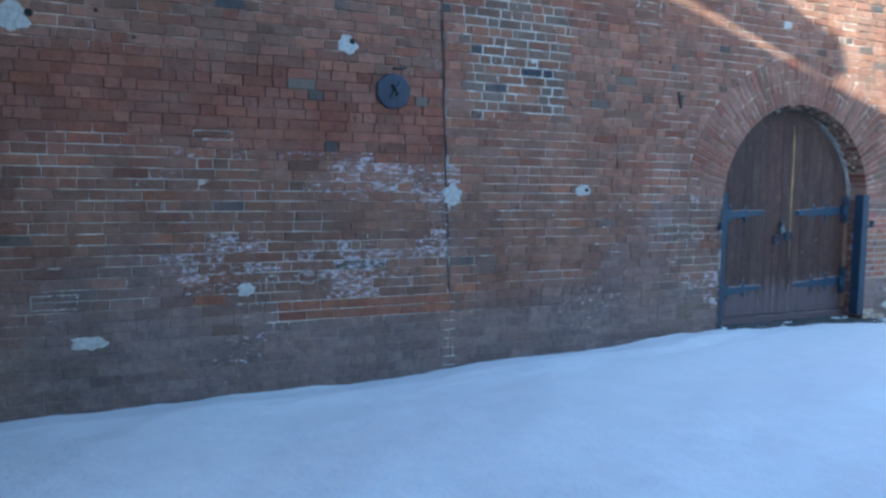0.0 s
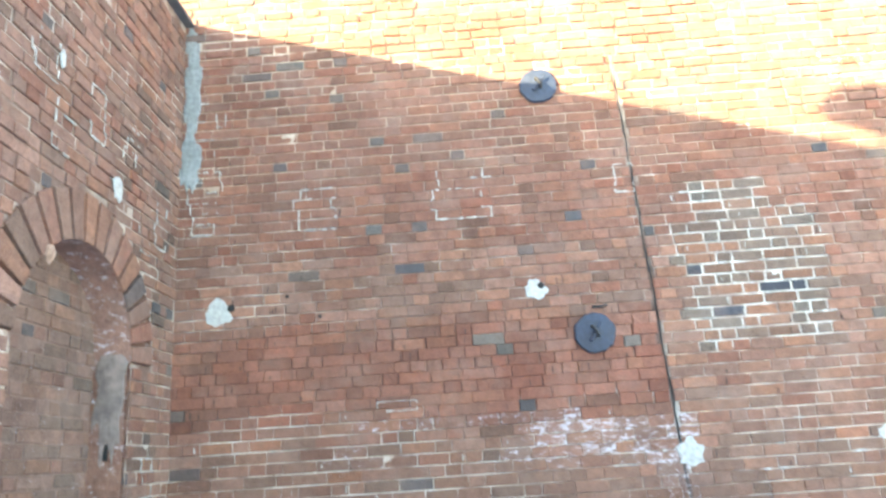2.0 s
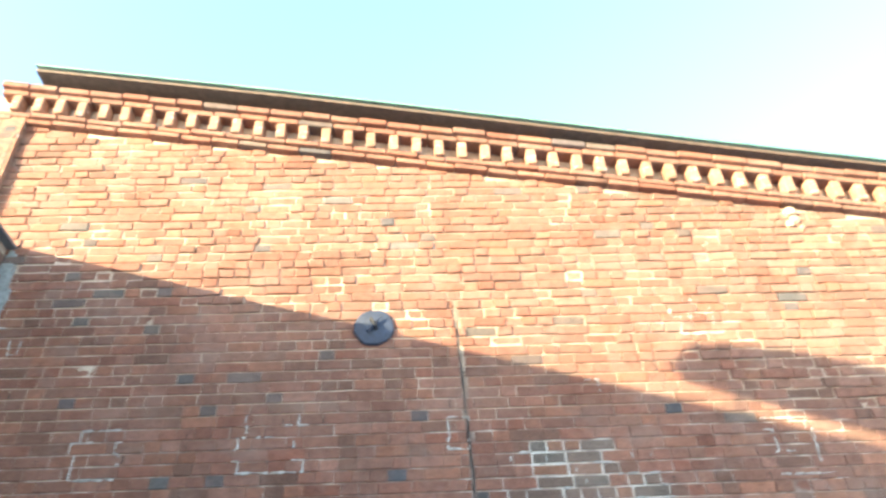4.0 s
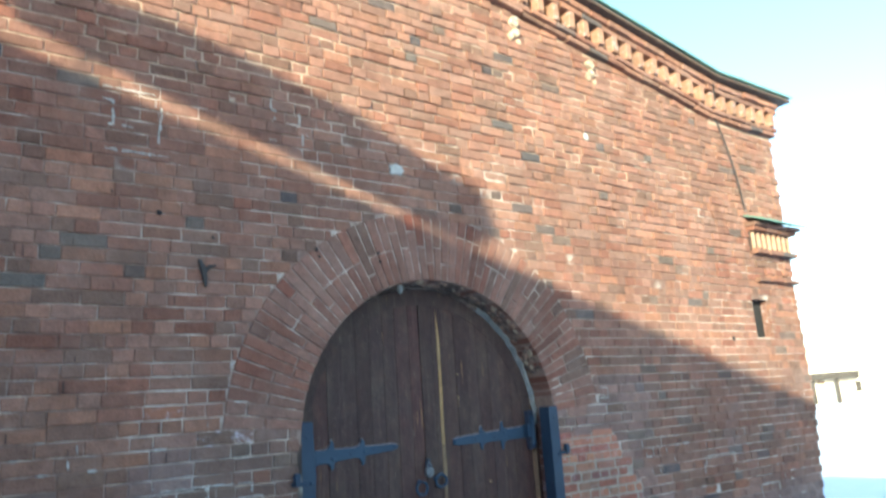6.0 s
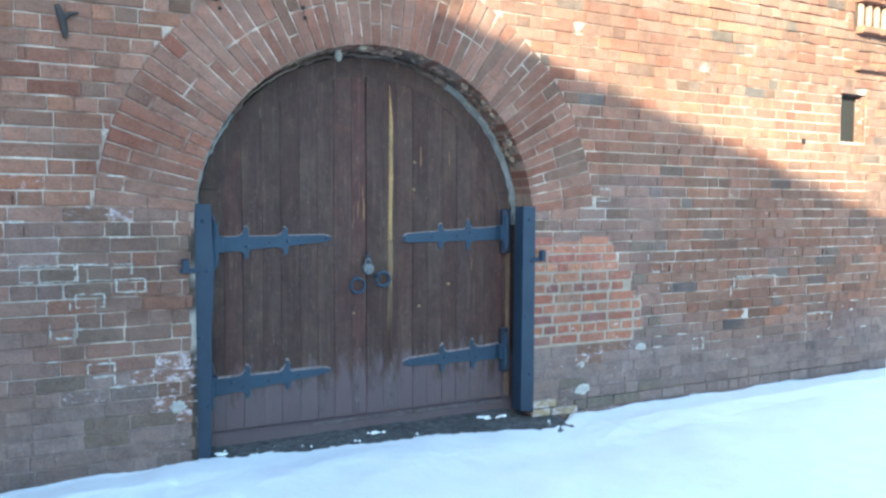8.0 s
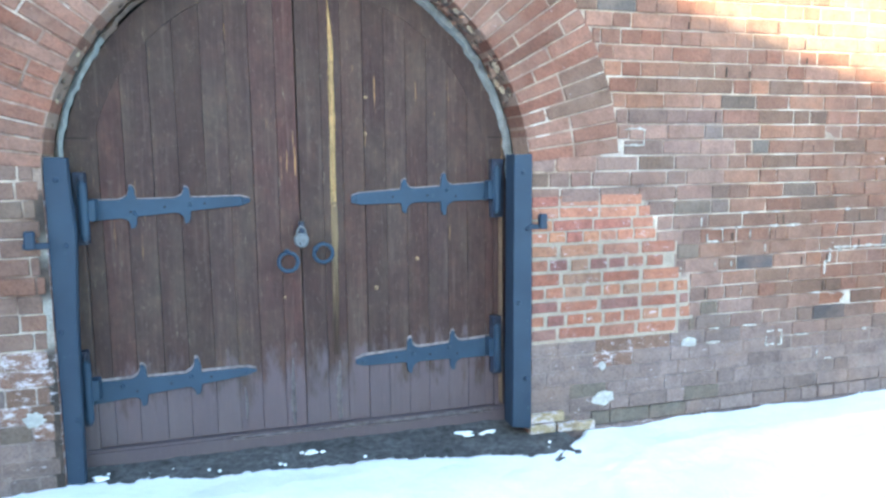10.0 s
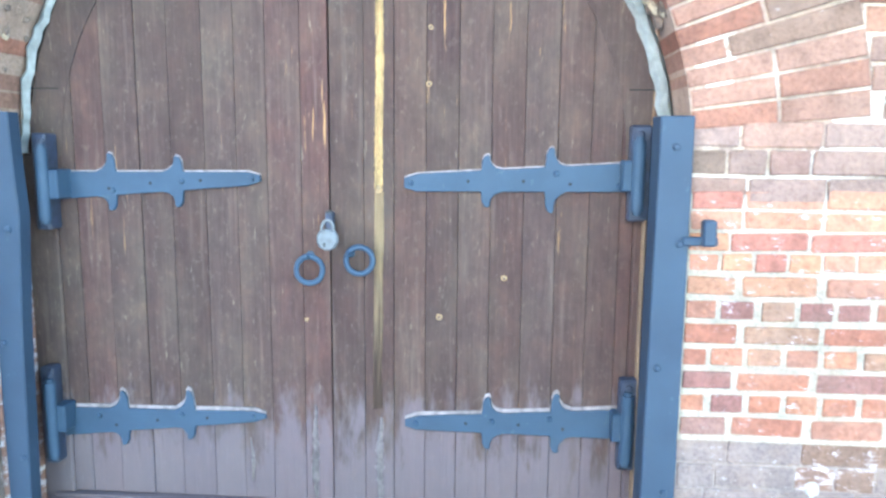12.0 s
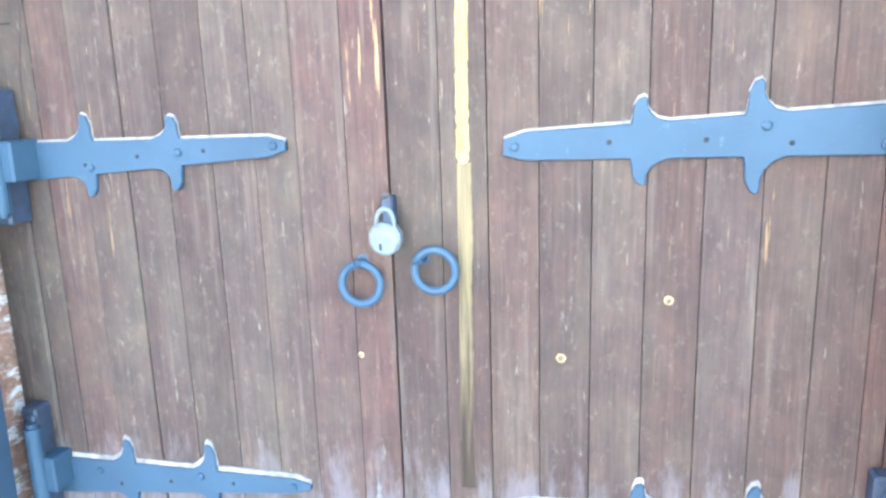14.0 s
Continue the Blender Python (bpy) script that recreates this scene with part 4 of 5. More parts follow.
for i in range(72):
    z = 0.62 + i * 0.0147 + 0.57
    wide = 0.043 if z > 1.2 else 0.030
    if z > 1.95:
        wide = 0.045 * max(0.12, 1 - (z - 1.95) / 0.3)
    a = 0.128 + 0.012 * (z - 1.2) + 0.0035 * nz(0.3, z, 3.0, 50.0) + rg.uniform(-0.0003, 0.0003)
    b2 = a + wide * (0.85 + 0.15 * nz(0.7, z, 3.0, 52.0) + rg.uniform(-0.012, 0.012))
    yy = DOOR_Y - 0.0045
    rows.append((bm.verts.new((a, yy + 0.003, z)), bm.verts.new(((a + b2) / 2, yy - 0.003 * rg.random(), z)), bm.verts.new((b2, yy + 0.003, z))))
for a, b2 in zip(rows, rows[1:]):
    bm.faces.new((a[0], a[1], b2[1], b2[0]))
    bm.faces.new((a[1], a[2], b2[2], b2[1]))
bmesh.ops.solidify(bm, geom=bm.faces[:], thickness=0.003)
part("raw_streak", bm, M_RAW, right_leaf, "bare yellow pine where the board split")
bm = bmesh.new()
rows = []
for i in range(60):
    z = 0.40 + i * 0.0132
    a = 0.134 + 0.012 * (z - 1.2) + 0.002 * nz(0.3, z, 5.0, 50.0)
    b2 = a + (0.031 + 0.005 * nz(0.9, z, 6.0, 51.0) + rg.uniform(-0.0015, 0.0015)) 
    rows.append((bm.verts.new((a, DOOR_Y - 0.0036, z)), bm.verts.new(((a + b2) / 2, DOOR_Y - 0.0046, z)), bm.verts.new((b2, DOOR_Y - 0.0036, z))))
for a, b2 in zip(rows, rows[1:]):
    bm.faces.new((a[0], a[1], b2[1], b2[0]))
    bm.faces.new((a[1], a[2], b2[2], b2[1]))
bmesh.ops.solidify(bm, geom=bm.faces[:], thickness=0.003)
part("worn_strip", bm, M_TAN, right_leaf, "rubbed brown strip below the split")
bm = dome((0.147, DOOR_Y - 0.002, 1.19), 0.015, 0.008, 12)
part("knot", bm, M_KNOT, right_leaf)
for x, z, r in ((0.36, 0.742, 0.008), (0.32, 1.545, 0.007), (0.325, 1.73, 0.006), (0.585, 0.885, 0.007), (-0.115, 0.72, 0.005)):
    k = part("knot", dome((x, DOOR_Y - 0.001, z), r * 1.5, 0.004, 10), M_KNOT, right_leaf if x > -0.02 else left_leaf)
    part("knot_eye", dome((x, DOOR_Y - 0.0045, z), r * 0.8, 0.003, 8), M_DARKWOOD, k)

lock = tagged(empty("padlock", (-0.04, 0.2, 0.97)), "grey shield-shaped padlock hanging from a hasp", "padlock")
sh = [(-0.036, 0.012), (-0.036, -0.012), (-0.026, -0.030), (-0.008, -0.040), (0.010, -0.040), (0.027, -0.030), (0.037, -0.010), (0.036, 0.012), (0.026, 0.027), (0.008, 0.033), (-0.010, 0.033), (-0.027, 0.026)]
part("body", prism([(-0.025 + a, 1.017 + b2) for a, b2 in sh], 0.178, 0.205, 0.006), M_ZINC, lock)
arc = [(-0.025 + 0.021 * math.cos(a), 0.192, 1.051 + 0.030 * math.sin(a)) for a in [math.pi * i / 12 for i in range(13)]]
part("shackle", tube([(-0.004, 0.192, 1.035)] + arc + [(-0.046, 0.192, 1.035)], 0.0055, 8), M_ZINC, lock, smooth=True)
part("keyhole", box(-0.036, -0.031, 0.1765, 0.1785, 0.990, 1.005), M_VOID, lock)
hasp = tagged(empty("hasp", (-0.035, DOOR_Y, 1.05)), "dark iron hasp and staple on the gate", "hasp")
part("plate", box(-0.034, -0.008, 0.196, DOOR_Y - 0.001, 1.046, 1.108, 0.003), M_DARKIRON, hasp)
part("pin", rod((-0.030, 0.192, 1.109), (-0.010, 0.192, 1.112), 0.005), M_RUST, hasp)


# ---- steel posts ----
def post(s, z0, label):
    p = tagged(empty("steel_post", (s * 1.085, 0.03, z0)), label, "post", "posts of the gate")
    xa, xb = s * 1.036, s * 1.136
    y0 = -0.030 if s > 0 else 0.028
    if s > 0:
        outline = [(xa - 0.008, z0 + 0.02), (xb, z0), (xb, 1.432), (xa, 1.432)]
    else:
        outline = [(xb, z0), (xa - 0.024, z0), (xa - 0.008, 0.7), (xa + 0.012, 1.10), (xa, 1.30), (xa - 0.004, 1.436), (xb, 1.440)]
    part("channel", prism(outline, y0, 0.085, 0.004), M_POST, p)
    for zz, dx in ((1.34, 0.0), (1.05, 0.022), (0.66, -0.024), (0.25, 0.016)):
        part("bolt", dome((s * 1.086 + dx, y0, zz), 0.013, 0.010, 6), M_POST, p)
    br = part("bracket", box(min(xb - s * 0.02, xb + s * 0.085), max(xb - s * 0.02, xb + s * 0.085), -0.040, -0.016, 1.045, 1.072, 0.004), M_POST, p)
    part("catch", box(min(xb + s * 0.035, xb + s * 0.075), max(xb + s * 0.035, xb + s * 0.075), -0.058, -0.020, 1.045, 1.125, 0.006), M_POST, br)
    return p


post(-1, -0.075, "blue-grey painted steel post with bolts and a catch bracket")
post(1, -0.03, "blue-grey painted steel post standing on pale bricks")


# ---- anchor plates and small things on the wall ----
def anchor_plate(x, z, r, turn):
    p = tagged(empty("anchor_plate", (x, 0, z)), "round dark blue iron anchor plate with a wedge", "anchor plate", "anchor plates")
    bm = bmesh.new()
    rg2 = random.Random(int(z * 100))
    rings = []
    n3 = 28
    wob = [rg2.uniform(0.95, 1.03) for _ in range(n3)]
    for rr, yy in ((1, 0.01), (1, -0.022), (0.95, -0.03), (0.6, -0.037), (0.25, -0.042)):
        rings.append([bm.verts.new((x + r * rr * wob[i] * math.cos(2 * math.pi * i / n3), yy, z + r * rr * wob[i] * 0.98 * math.sin(2 * math.pi * i / n3))) for i in range(n3)])
    for a, b2 in zip(rings, rings[1:]):
        for i in range(n3):
            bm.faces.new((a[i], a[(i + 1) % n3], b2[(i + 1) % n3], b2[i]))
    bm.faces.new(rings[-1])
    bmesh.ops.recalc_face_normals(bm, faces=bm.faces)
    part("disc", bm, M_DARKIRON, p)
    c, s = math.cos(turn), math.sin(turn)
    part("tie_end", tube([(x - 0.02, -0.03, z + 0.05), (x - 0.018, -0.085, z + 0.04), (x + 0.018, -0.085, z - 0.02), (x + 0.02, -0.03, z - 0.03)], 0.012, 8), M_RUST, p)
    part("wedge", tube([(x - 0.075 * c, -0.065, z - 0.075 * s), (x + 0.085 * c, -0.062, z + 0.085 * s)], [0.013, 0.008], 6), M_DARKIRON, p)


anchor_plate(-4.91, 2.28, 0.155, 1.0)
anchor_plate(-5.13, 4.33, 0.155, 0.9)
tagged(mesh_ob("wall_hook", tube([(-4.90, 0.01, 2.475), (-4.90, -0.03, 2.475), (-4.84, -0.04, 2.47), (-4.80, -0.035, 2.482)], 0.010, 6), M_RUST), "short rusty iron hook above an anchor plate", "hook")
for i, (x, z, w, h) in enumerate(((-4.34, 1.40, 0.21, 0.22), (-2.93, 1.45, 0.20, 0.12), (-5.31, 2.64, 0.21, 0.18), (-7.73, 2.63, 0.24, 0.24), (1.58, 0.085, 0.145, 0.10),
                                  (1.57, 0.27, 0.05, 0.06), (-7.32, 0.27, 0.28, 0.11), (2.12, 0.36, 0.12, 0.06), (1.12, 4.97, 0.05, 0.09),
                                  (-1.52, 5.37, 0.06, 0.10), (-0.30, 3.29, 0.16, 0.10), (1.9, 3.95, 0.07, 0.08), (-1.24, 0.275, 0.10, 0.08), (-6.16, 0.62, 0.16, 0.12))):
    p = tagged(mesh_ob("mortar_patch", blob(x, z, w, h, 0.004, 0.010, 40 + i), M_WHITE), "pale lump of lime mortar smeared on the brick wall", "mortar patch", "mortar patches")
for x, z, r in ((-2.90, 1.455, 0.022), (-5.27, 2.67, 0.026), (-7.63, 2.66, 0.03), (-1.0, 2.60, 0.014), (-0.98, 2.55, 0.012), (-0.5, 2.61, 0.014), (-0.49, 2.55, 0.013), (-1.72, 2.62, 0.012), (-2.05, 2.75, 0.018), (-7.2, 2.72, 0.015), (-6.95, 2.55, 0.014), (3.85, 2.0, 0.03)):
    part("putlog_hole", dome((x, -0.007 if abs(x) < 1.2 or x < -2.85 else -0.006, z), r, 0.003, 8), M_VOID, wall_main)
tagged(mesh_ob("wall_hook", tube([(-1.80, 0.0, 2.47), (-1.785, -0.012, 2.42), (-1.77, -0.012, 2.36), (-1.765, -0.012, 2.30)], [0.014, 0.02, 0.018, 0.010], 6), M_RUST), "blackened iron stub in the brickwork", "hook")
tagged(mesh_ob("wall_hook", tube([(-1.775, -0.008, 2.395), (-1.74, -0.014, 2.43), (-1.70, -0.012, 2.44)], [0.012, 0.012, 0.006], 6), M_RUST), "blackened iron stub in the brickwork", "hook")
tagged(mesh_ob("lime_drip", blob(-0.24, 2.385, 0.05, 0.09, 0.142, 0.02, 77), M_WHITE), "white lime drip under the crown of the arch", "lime drip")
# branches and bare patch by the corner
for i, pts in enumerate((((4.97, -0.10, 0), (5.08, -0.26, 0), (5.02, -0.44, 0), (4.92, -0.74, 0)), ((4.55, -0.50, 0.01), (4.72, -0.40, 0.01), (5.02, -0.42, 0), (5.45, -0.36, 0)))):
    tagged(mesh_ob("branch", tube([(a, b2, max(c, ground_z(a, b2) + 0.012)) for a, b2, c in pts], [0.016, 0.026, 0.024, 0.012], 7), M_TWIG), "dark fallen branch lying on the snow by the corner", "branch", "fallen branches")
# crumbs of snow before the gate
rg = random.Random(31)
bm = bmesh.new()
for _ in range(11):
    x = rg.uniform(-1.0, 1.3)
    y = snow_edge(x) + abs(rg.gauss(0, 0.07))
    if y > 0.17:
        continue
    r = rg.uniform(0.003, 0.011)
    q = bmesh.ops.create_icosphere(bm, subdivisions=1, radius=r, matrix=pose(x, y, -0.075 + 0.045 * max(0.0, min(1.0, (y + 0.1) / 0.35)) + 0.005))
    for v in q["verts"]:
        v.co.z = -0.075 + (v.co.z + 0.075) * 0.8
tagged(mesh_ob("snow_crumbs", bm, M_SNOW), "loose crumbs of snow scattered before the gate", "snow", kind="stuff")
bm = bmesh.new()
rg = random.Random(33)
for cx, cy, w in ((-0.02, 0.06, 0.035), (0.03, 0.055, 0.014), (-0.07, 0.07, 0.010), (-1.0, 0.05, 0.04), (0.80, 0.07, 0.045), (0.92, 0.05, 0.03)):
    for _ in range(7):
        q = bmesh.ops.create_icosphere(bm, subdivisions=2, radius=1.0)
        ox, oy, k0 = rg.gauss(0, 0.45) * w, rg.gauss(0, 0.25) * w, rg.uniform(0.3, 0.75)
        for v in q["verts"]:
            k = k0 * (1 + 0.5 * noise.noise(v.co * 2.5 + Vector((cx * 9 + ox * 50, cy, 0))))
            v.co = Vector((cx + ox + v.co.x * w * k, cy + oy + v.co.y * w * 0.5 * k, -0.072 + 0.045 * max(0.0, min(1.0, (cy + oy + 0.1) / 0.35)) + v.co.z * 0.009 * k))
tagged(mesh_ob("snow_patch", bm, M_SNOW, smooth=True), "thin patches of old snow on the dark ground", "snow", kind="stuff")

# lime smeared along joints: ragged ridges round old patches and single bricks


def ridge(bm2, p0, p1, rg2, place, heavy):
    """One ragged run of lime from p0 to p1 in wall coordinates."""
    n6 = max(2, int(math.hypot(p1[0] - p0[0], p1[1] - p0[1]) / 0.022) + 1)
    flat2 = abs(p1[0] - p0[0]) > abs(p1[1] - p0[1])
    last = None
    for i2 in range(n6):
        t = i2 / (n6 - 1)
        u, z = p0[0] + (p1[0] - p0[0]) * t + rg2.uniform(-0.003, 0.003), p0[1] + (p1[1] - p0[1]) * t + rg2.uniform(-0.003, 0.003)
        h = rg2.uniform(0.002, 0.0085) * heavy
        side2 = (0, h) if flat2 else (h, 0)
        row = [bm2.verts.new(place(u - side2[0], z - side2[1], 0.001)), bm2.verts.new(place(u, z, rg2.uniform(0.003, 0.007))), bm2.verts.new(place(u + side2[0], z + side2[1], 0.001))]
        if last and rg2.random() < 0.86:
            bm2.faces.new((last[0], last[1], row[1], row[0]))
            bm2.faces.new((last[1], last[2], row[2], row[1]))
        last = row


def lime_outline(parent, x0, x1, z0, z1, seed, share=0.75, heavy=1.0, place=lambda u, z, o: (u, -o, z)):
    """Stepped outline of a filled hole, course by course, with stretches fallen out."""
    rg2 = random.Random(seed)
    bm2 = bmesh.new()
    n6 = max(1, round((z1 - z0) / CH))
    zs2 = [z0 + (z1 - z0) * i2 / n6 for i2 in range(n6 + 1)]
    step = 0.0 if n6 == 1 else min(0.11, 0.25 * (x1 - x0))
    left = [x0 + rg2.uniform(0, step) for _ in range(n6)]
    right = [x1 - rg2.uniform(0, step) for _ in range(n6)]
    runs = [((left[0], z0), (right[0], z0)), ((left[-1], z1), (right[-1], z1))]
    for k2 in range(n6):
        runs += [((left[k2], zs2[k2]), (left[k2], zs2[k2 + 1])), ((right[k2], zs2[k2]), (right[k2], zs2[k2 + 1]))]
        if k2:
            runs += [((left[k2 - 1], zs2[k2]), (left[k2], zs2[k2])), ((right[k2 - 1], zs2[k2]), (right[k2], zs2[k2]))]
            if n6 > 2 and rg2.random() < 0.4:
                um = rg2.uniform(x0 + 0.05, x1 - 0.12)
                runs.append(((um, zs2[k2]), (um + rg2.uniform(0.06, 0.13), zs2[k2])))
    for a4, b5 in runs:
        if rg2.random() < share:
            ridge(bm2, a4, b5, rg2, place, heavy)
    if bm2.verts:
        part("lime_pointing", bm2, M_LIME, parent, "white lime along the joints of an old patch")
    else:
        bm2.free()


OLD_HOLES = [(-8.02, -7.72, 3.26, 3.79), (-7.17, -6.78, 3.24, 3.58), (-6.08, -5.57, 3.25, 3.66), (-4.62, -4.46, 3.37, 3.60), (-2.42, -1.98, 3.12, 3.52), (-1.34, -1.03, 3.28, 3.66),
             (-7.80, -7.70, 4.18, 4.32), (2.98, 3.60, 0.62, 0.86), (3.90, 4.30, 0.26, 0.50), (-2.85, -2.45, 4.22, 4.52), (-3.62, -3.5, 3.76, 3.86)]
EDGED_BRICKS = [(-7.68, -7.38, 0.535, 0.64), (-6.54, -6.25, 1.815, 1.885), (-5.74, -5.61, 0.655, 0.742), (-6.0, -5.9, 0.655, 0.727), (-5.36, -5.2, 0.915, 1.0), (-2.01, -1.75, 1.02, 1.105),
                (-1.74, -1.47, 1.02, 1.105), (-1.75, -1.61, 0.875, 0.945), (-1.875, -1.745, 0.713, 0.797), (-1.70, -1.565, 0.49, 0.56), (1.68, 1.80, 1.475, 1.56), (2.65, 2.76, 0.295, 0.38), (2.22, 2.32, 0.93, 1.0), (4.64, 4.80, 1.17, 1.24), (-1.55, -1.40, 0.95, 1.02)]
for k, (a, b2, z0, z1) in enumerate(OLD_HOLES):
    lime_outline(wall_main, a, b2, z0, z1, 500 + k, 0.68, 1.25)
for k, (a, b2, z0, z1) in enumerate(EDGED_BRICKS):
    lime_outline(wall_main, a, b2, z0, z1, 540 + k, 0.9)
for k, (y, z, w, h) in enumerate(((-1.69, 3.40, 0.26, 0.30), (-1.33, 3.66, 0.22, 0.34), (-0.87, 3.65, 0.24, 0.26), (-0.34, 3.23, 0.24, 0.34), (-0.60, 3.05, 0.2, 0.17), (-0.38, 1.46, 0.2, 0.25), (-1.9, 3.75, 0.3, 0.25), (-0.5, 4.1, 0.3, 0.25))):
    lime_outline(wall_side, y - w / 2, y + w / 2, z - h / 2, z + h / 2, 580 + k, 0.6, 1.3, lambda u, zz, o: (XL + 0.006 + o, u, zz))
# dabs of lime and joints that have lost their mortar
rg = random.Random(71)
bm, bm_open = bmesh.new(), bmesh.new()
for x0, x1, z0, z1, count in ((-7.9, -4.45, 0.45, 1.75, 46), (-4.2, -1.35, 0.35, 1.6, 34), (2.1, 5.1, 0.15, 1.35, 52), (-4.22, -3.12, 2.15, 3.35, 70), (-8.0, -7.72, 3.85, 4.6, 12)):
    for _ in range(count):
        x, k = rg.uniform(x0, x1), round((rg.uniform(z0, z1) + 0.4) / CH)
        z, upright = -0.4 + k * CH - 0.005, rg.random() < 0.3
        w, h = (rg.uniform(0.008, 0.016), rg.uniform(0.03, 0.07)) if upright else (rg.uniform(0.03, 0.13), rg.uniform(0.008, 0.024))
        dab = blob(x, z + (0.04 if upright else 0.0), w, h, 0.004, rg.uniform(0.006, 0.010), rg.randrange(9999), 9)
        m4 = bpy.data.meshes.new("dab")
        dab.to_mesh(m4)
        dab.free()
        bm.from_mesh(m4)
        bpy.data.meshes.remove(m4)
for x0, x1, z0, z1, count in ((-8.0, -4.4, 1.75, 2.6, 60), (-8.0, -4.4, 2.6, 4.0, 30), (-4.2, -1.9, 1.2, 3.2, 40), (2.0, 5.0, 0.3, 2.4, 46), (-1.6, 4.0, 2.9, 4.4, 50)):
    for _ in range(count):
        x, k = rg.uniform(x0, x1), round((rg.uniform(z0, z1) + 0.4) / CH)
        if math.hypot(x, z0 - ZC) < R_OUT or abs(x - crack_x(z0)) < 0.1:
            continue
        z, w = -0.4 + k * CH, rg.uniform(0.002, 0.0045)
        box_into(bm_open, x - w, x + w, -0.0035, 0.004, z + 0.004, z + rg.uniform(0.03, 0.066))
part("lime_dabs", bm, M_LIME, wall_main, "scattered dabs of pale lime on the brickwork")
part("open_joints", bm_open, M_OPEN, wall_main, "short dark joints without mortar")
# lumps of mortar squeezed out under the cornice
for k, (x, z) in enumerate(((-0.06, 5.136), (1.07, 4.895), (2.06, 4.71), (-1.54, 5.371))):
    b4 = blob(x, z + 0.03, 0.12, 0.10, 0.004, 0.045, 620 + k, 9)
    for dx, dz, w, h in ((0.02, -0.06, 0.10, 0.09), (-0.04, -0.11, 0.07, 0.08), (0.05, -0.15, 0.05, 0.06)):
        piece = blob(x + dx, z + dz, w, h, 0.004, 0.03, 660 + k * 7 + int(w * 100), 8)
        m4 = bpy.data.meshes.new("lump")
        piece.to_mesh(m4)
        piece.free()
        b4.from_mesh(m4)
        bpy.data.meshes.remove(m4)
    tagged(mesh_ob("mortar_lump", b4, M_LUMP), "sandy lump of mortar and stone squeezed out under the cornice", "mortar lump", "mortar lumps")
# grey cement in the niche reveal, with a small socket
tagged(mesh_ob("render_patch", blob(-8.19, 2.12, 0.24, 1.15, NY + NR - 0.002, 0.005, 640, 44), M_WASH), "grey cement render smeared down the niche reveal", "render patch", "render patches")
part("socket", box(-8.215, -8.185, NY + NR - 0.006, NY + NR + 0.002, 1.58, 1.68), M_VOID, wall_side)
# weathered traces on the foot of the gate
for leaf, x, z0, z1, w in ((left_leaf, -0.088, 0.045, 0.40, 0.030), (right_leaf, 0.150, 0.05, 0.365, 0.038), (left_leaf, -0.327, 0.10, 0.27, 0.018)):
    bm = bmesh.new()
    last = None
    for i in range(26):
        t = i / 25
        z, h = z0 + (z1 - z0) * t, w / 2 * (0.25 + 0.75 * math.sin(math.pi * min(1.0, 0.12 + t * 0.9))) * rg.uniform(0.5, 1.1)
        xm = x + 0.008 * nz(x, z, 9.0, 3.0)
        row = [bm.verts.new((xm - h, DOOR_Y - 0.0034, z)), bm.verts.new((xm, DOOR_Y - 0.0045, z)), bm.verts.new((xm + h, DOOR_Y - 0.0034, z))]
        if last:
            bm.faces.new((last[0], last[1], row[1], row[0]))
            bm.faces.new((last[1], last[2], row[2], row[1]))
        last = row
    bmesh.ops.solidify(bm, geom=bm.faces[:], thickness=0.002)
    part("lime_run", bm, M_RIM, leaf, "whitish run on the boards")
bm = bmesh.new()
last = None
for i in range(60):
    x = -0.40 + 1.40 * i / 59
    h = 0.003 + (0.010 if x > 0.15 else 0.003) * (0.6 + 0.6 * nz(x, 0, 14.0, 9.0))
    row = [bm.verts.new((x, 0.1925, 0.016 - h)), bm.verts.new((x, 0.190, 0.016)), bm.verts.new((x, 0.1945, 0.020 + h))]
    if last:
        bm.faces.new((last[0], last[1], row[1], row[0]))
        bm.faces.new((last[1], last[2], row[2], row[1]))
    last = row
bmesh.ops.solidify(bm, geom=bm.faces[:], thickness=0.002)
part("bleached_edge", bm, M_RIM, frame_ob, "bleached splintered edge of the sill")

# ---- bricks ----
JOINT = 0.011


def brick_points(a, b2, z0, z1, rg2, proud, wear=1.0):
    """Twelve corners of one brick: back, shoulder and worn face, in wall coordinates (along, out, up)."""
    j = lambda k: rg2.uniform(-k, k)  # noqa: E731
    i0 = rg2.uniform(0.003, 0.007) * (0.6 + 0.4 * wear)
    sq = [(a, z0), (b2, z0), (b2, z1), (a, z1)]
    outl = [(u + j(0.003 * wear), z + j(0.0025 * wear)) for u, z in sq]
    cu, cz = (a + b2) / 2, (z0 + z1) / 2
    face = [(u + (i0 if u < cu else -i0), z + (i0 if z < cz else -i0)) for u, z in outl]
    return [(u, -0.03, z) for u, z in outl] + [(u, proud - 0.004, z) for u, z in outl] + [(u, proud + j(0.0015), z) for u, z in face]


QUADS = [(l + i, l + (i + 1) % 4, l + 4 + (i + 1) % 4, l + 4 + i) for l in (0, 4) for i in range(4)] + [(8, 9, 10, 11)]


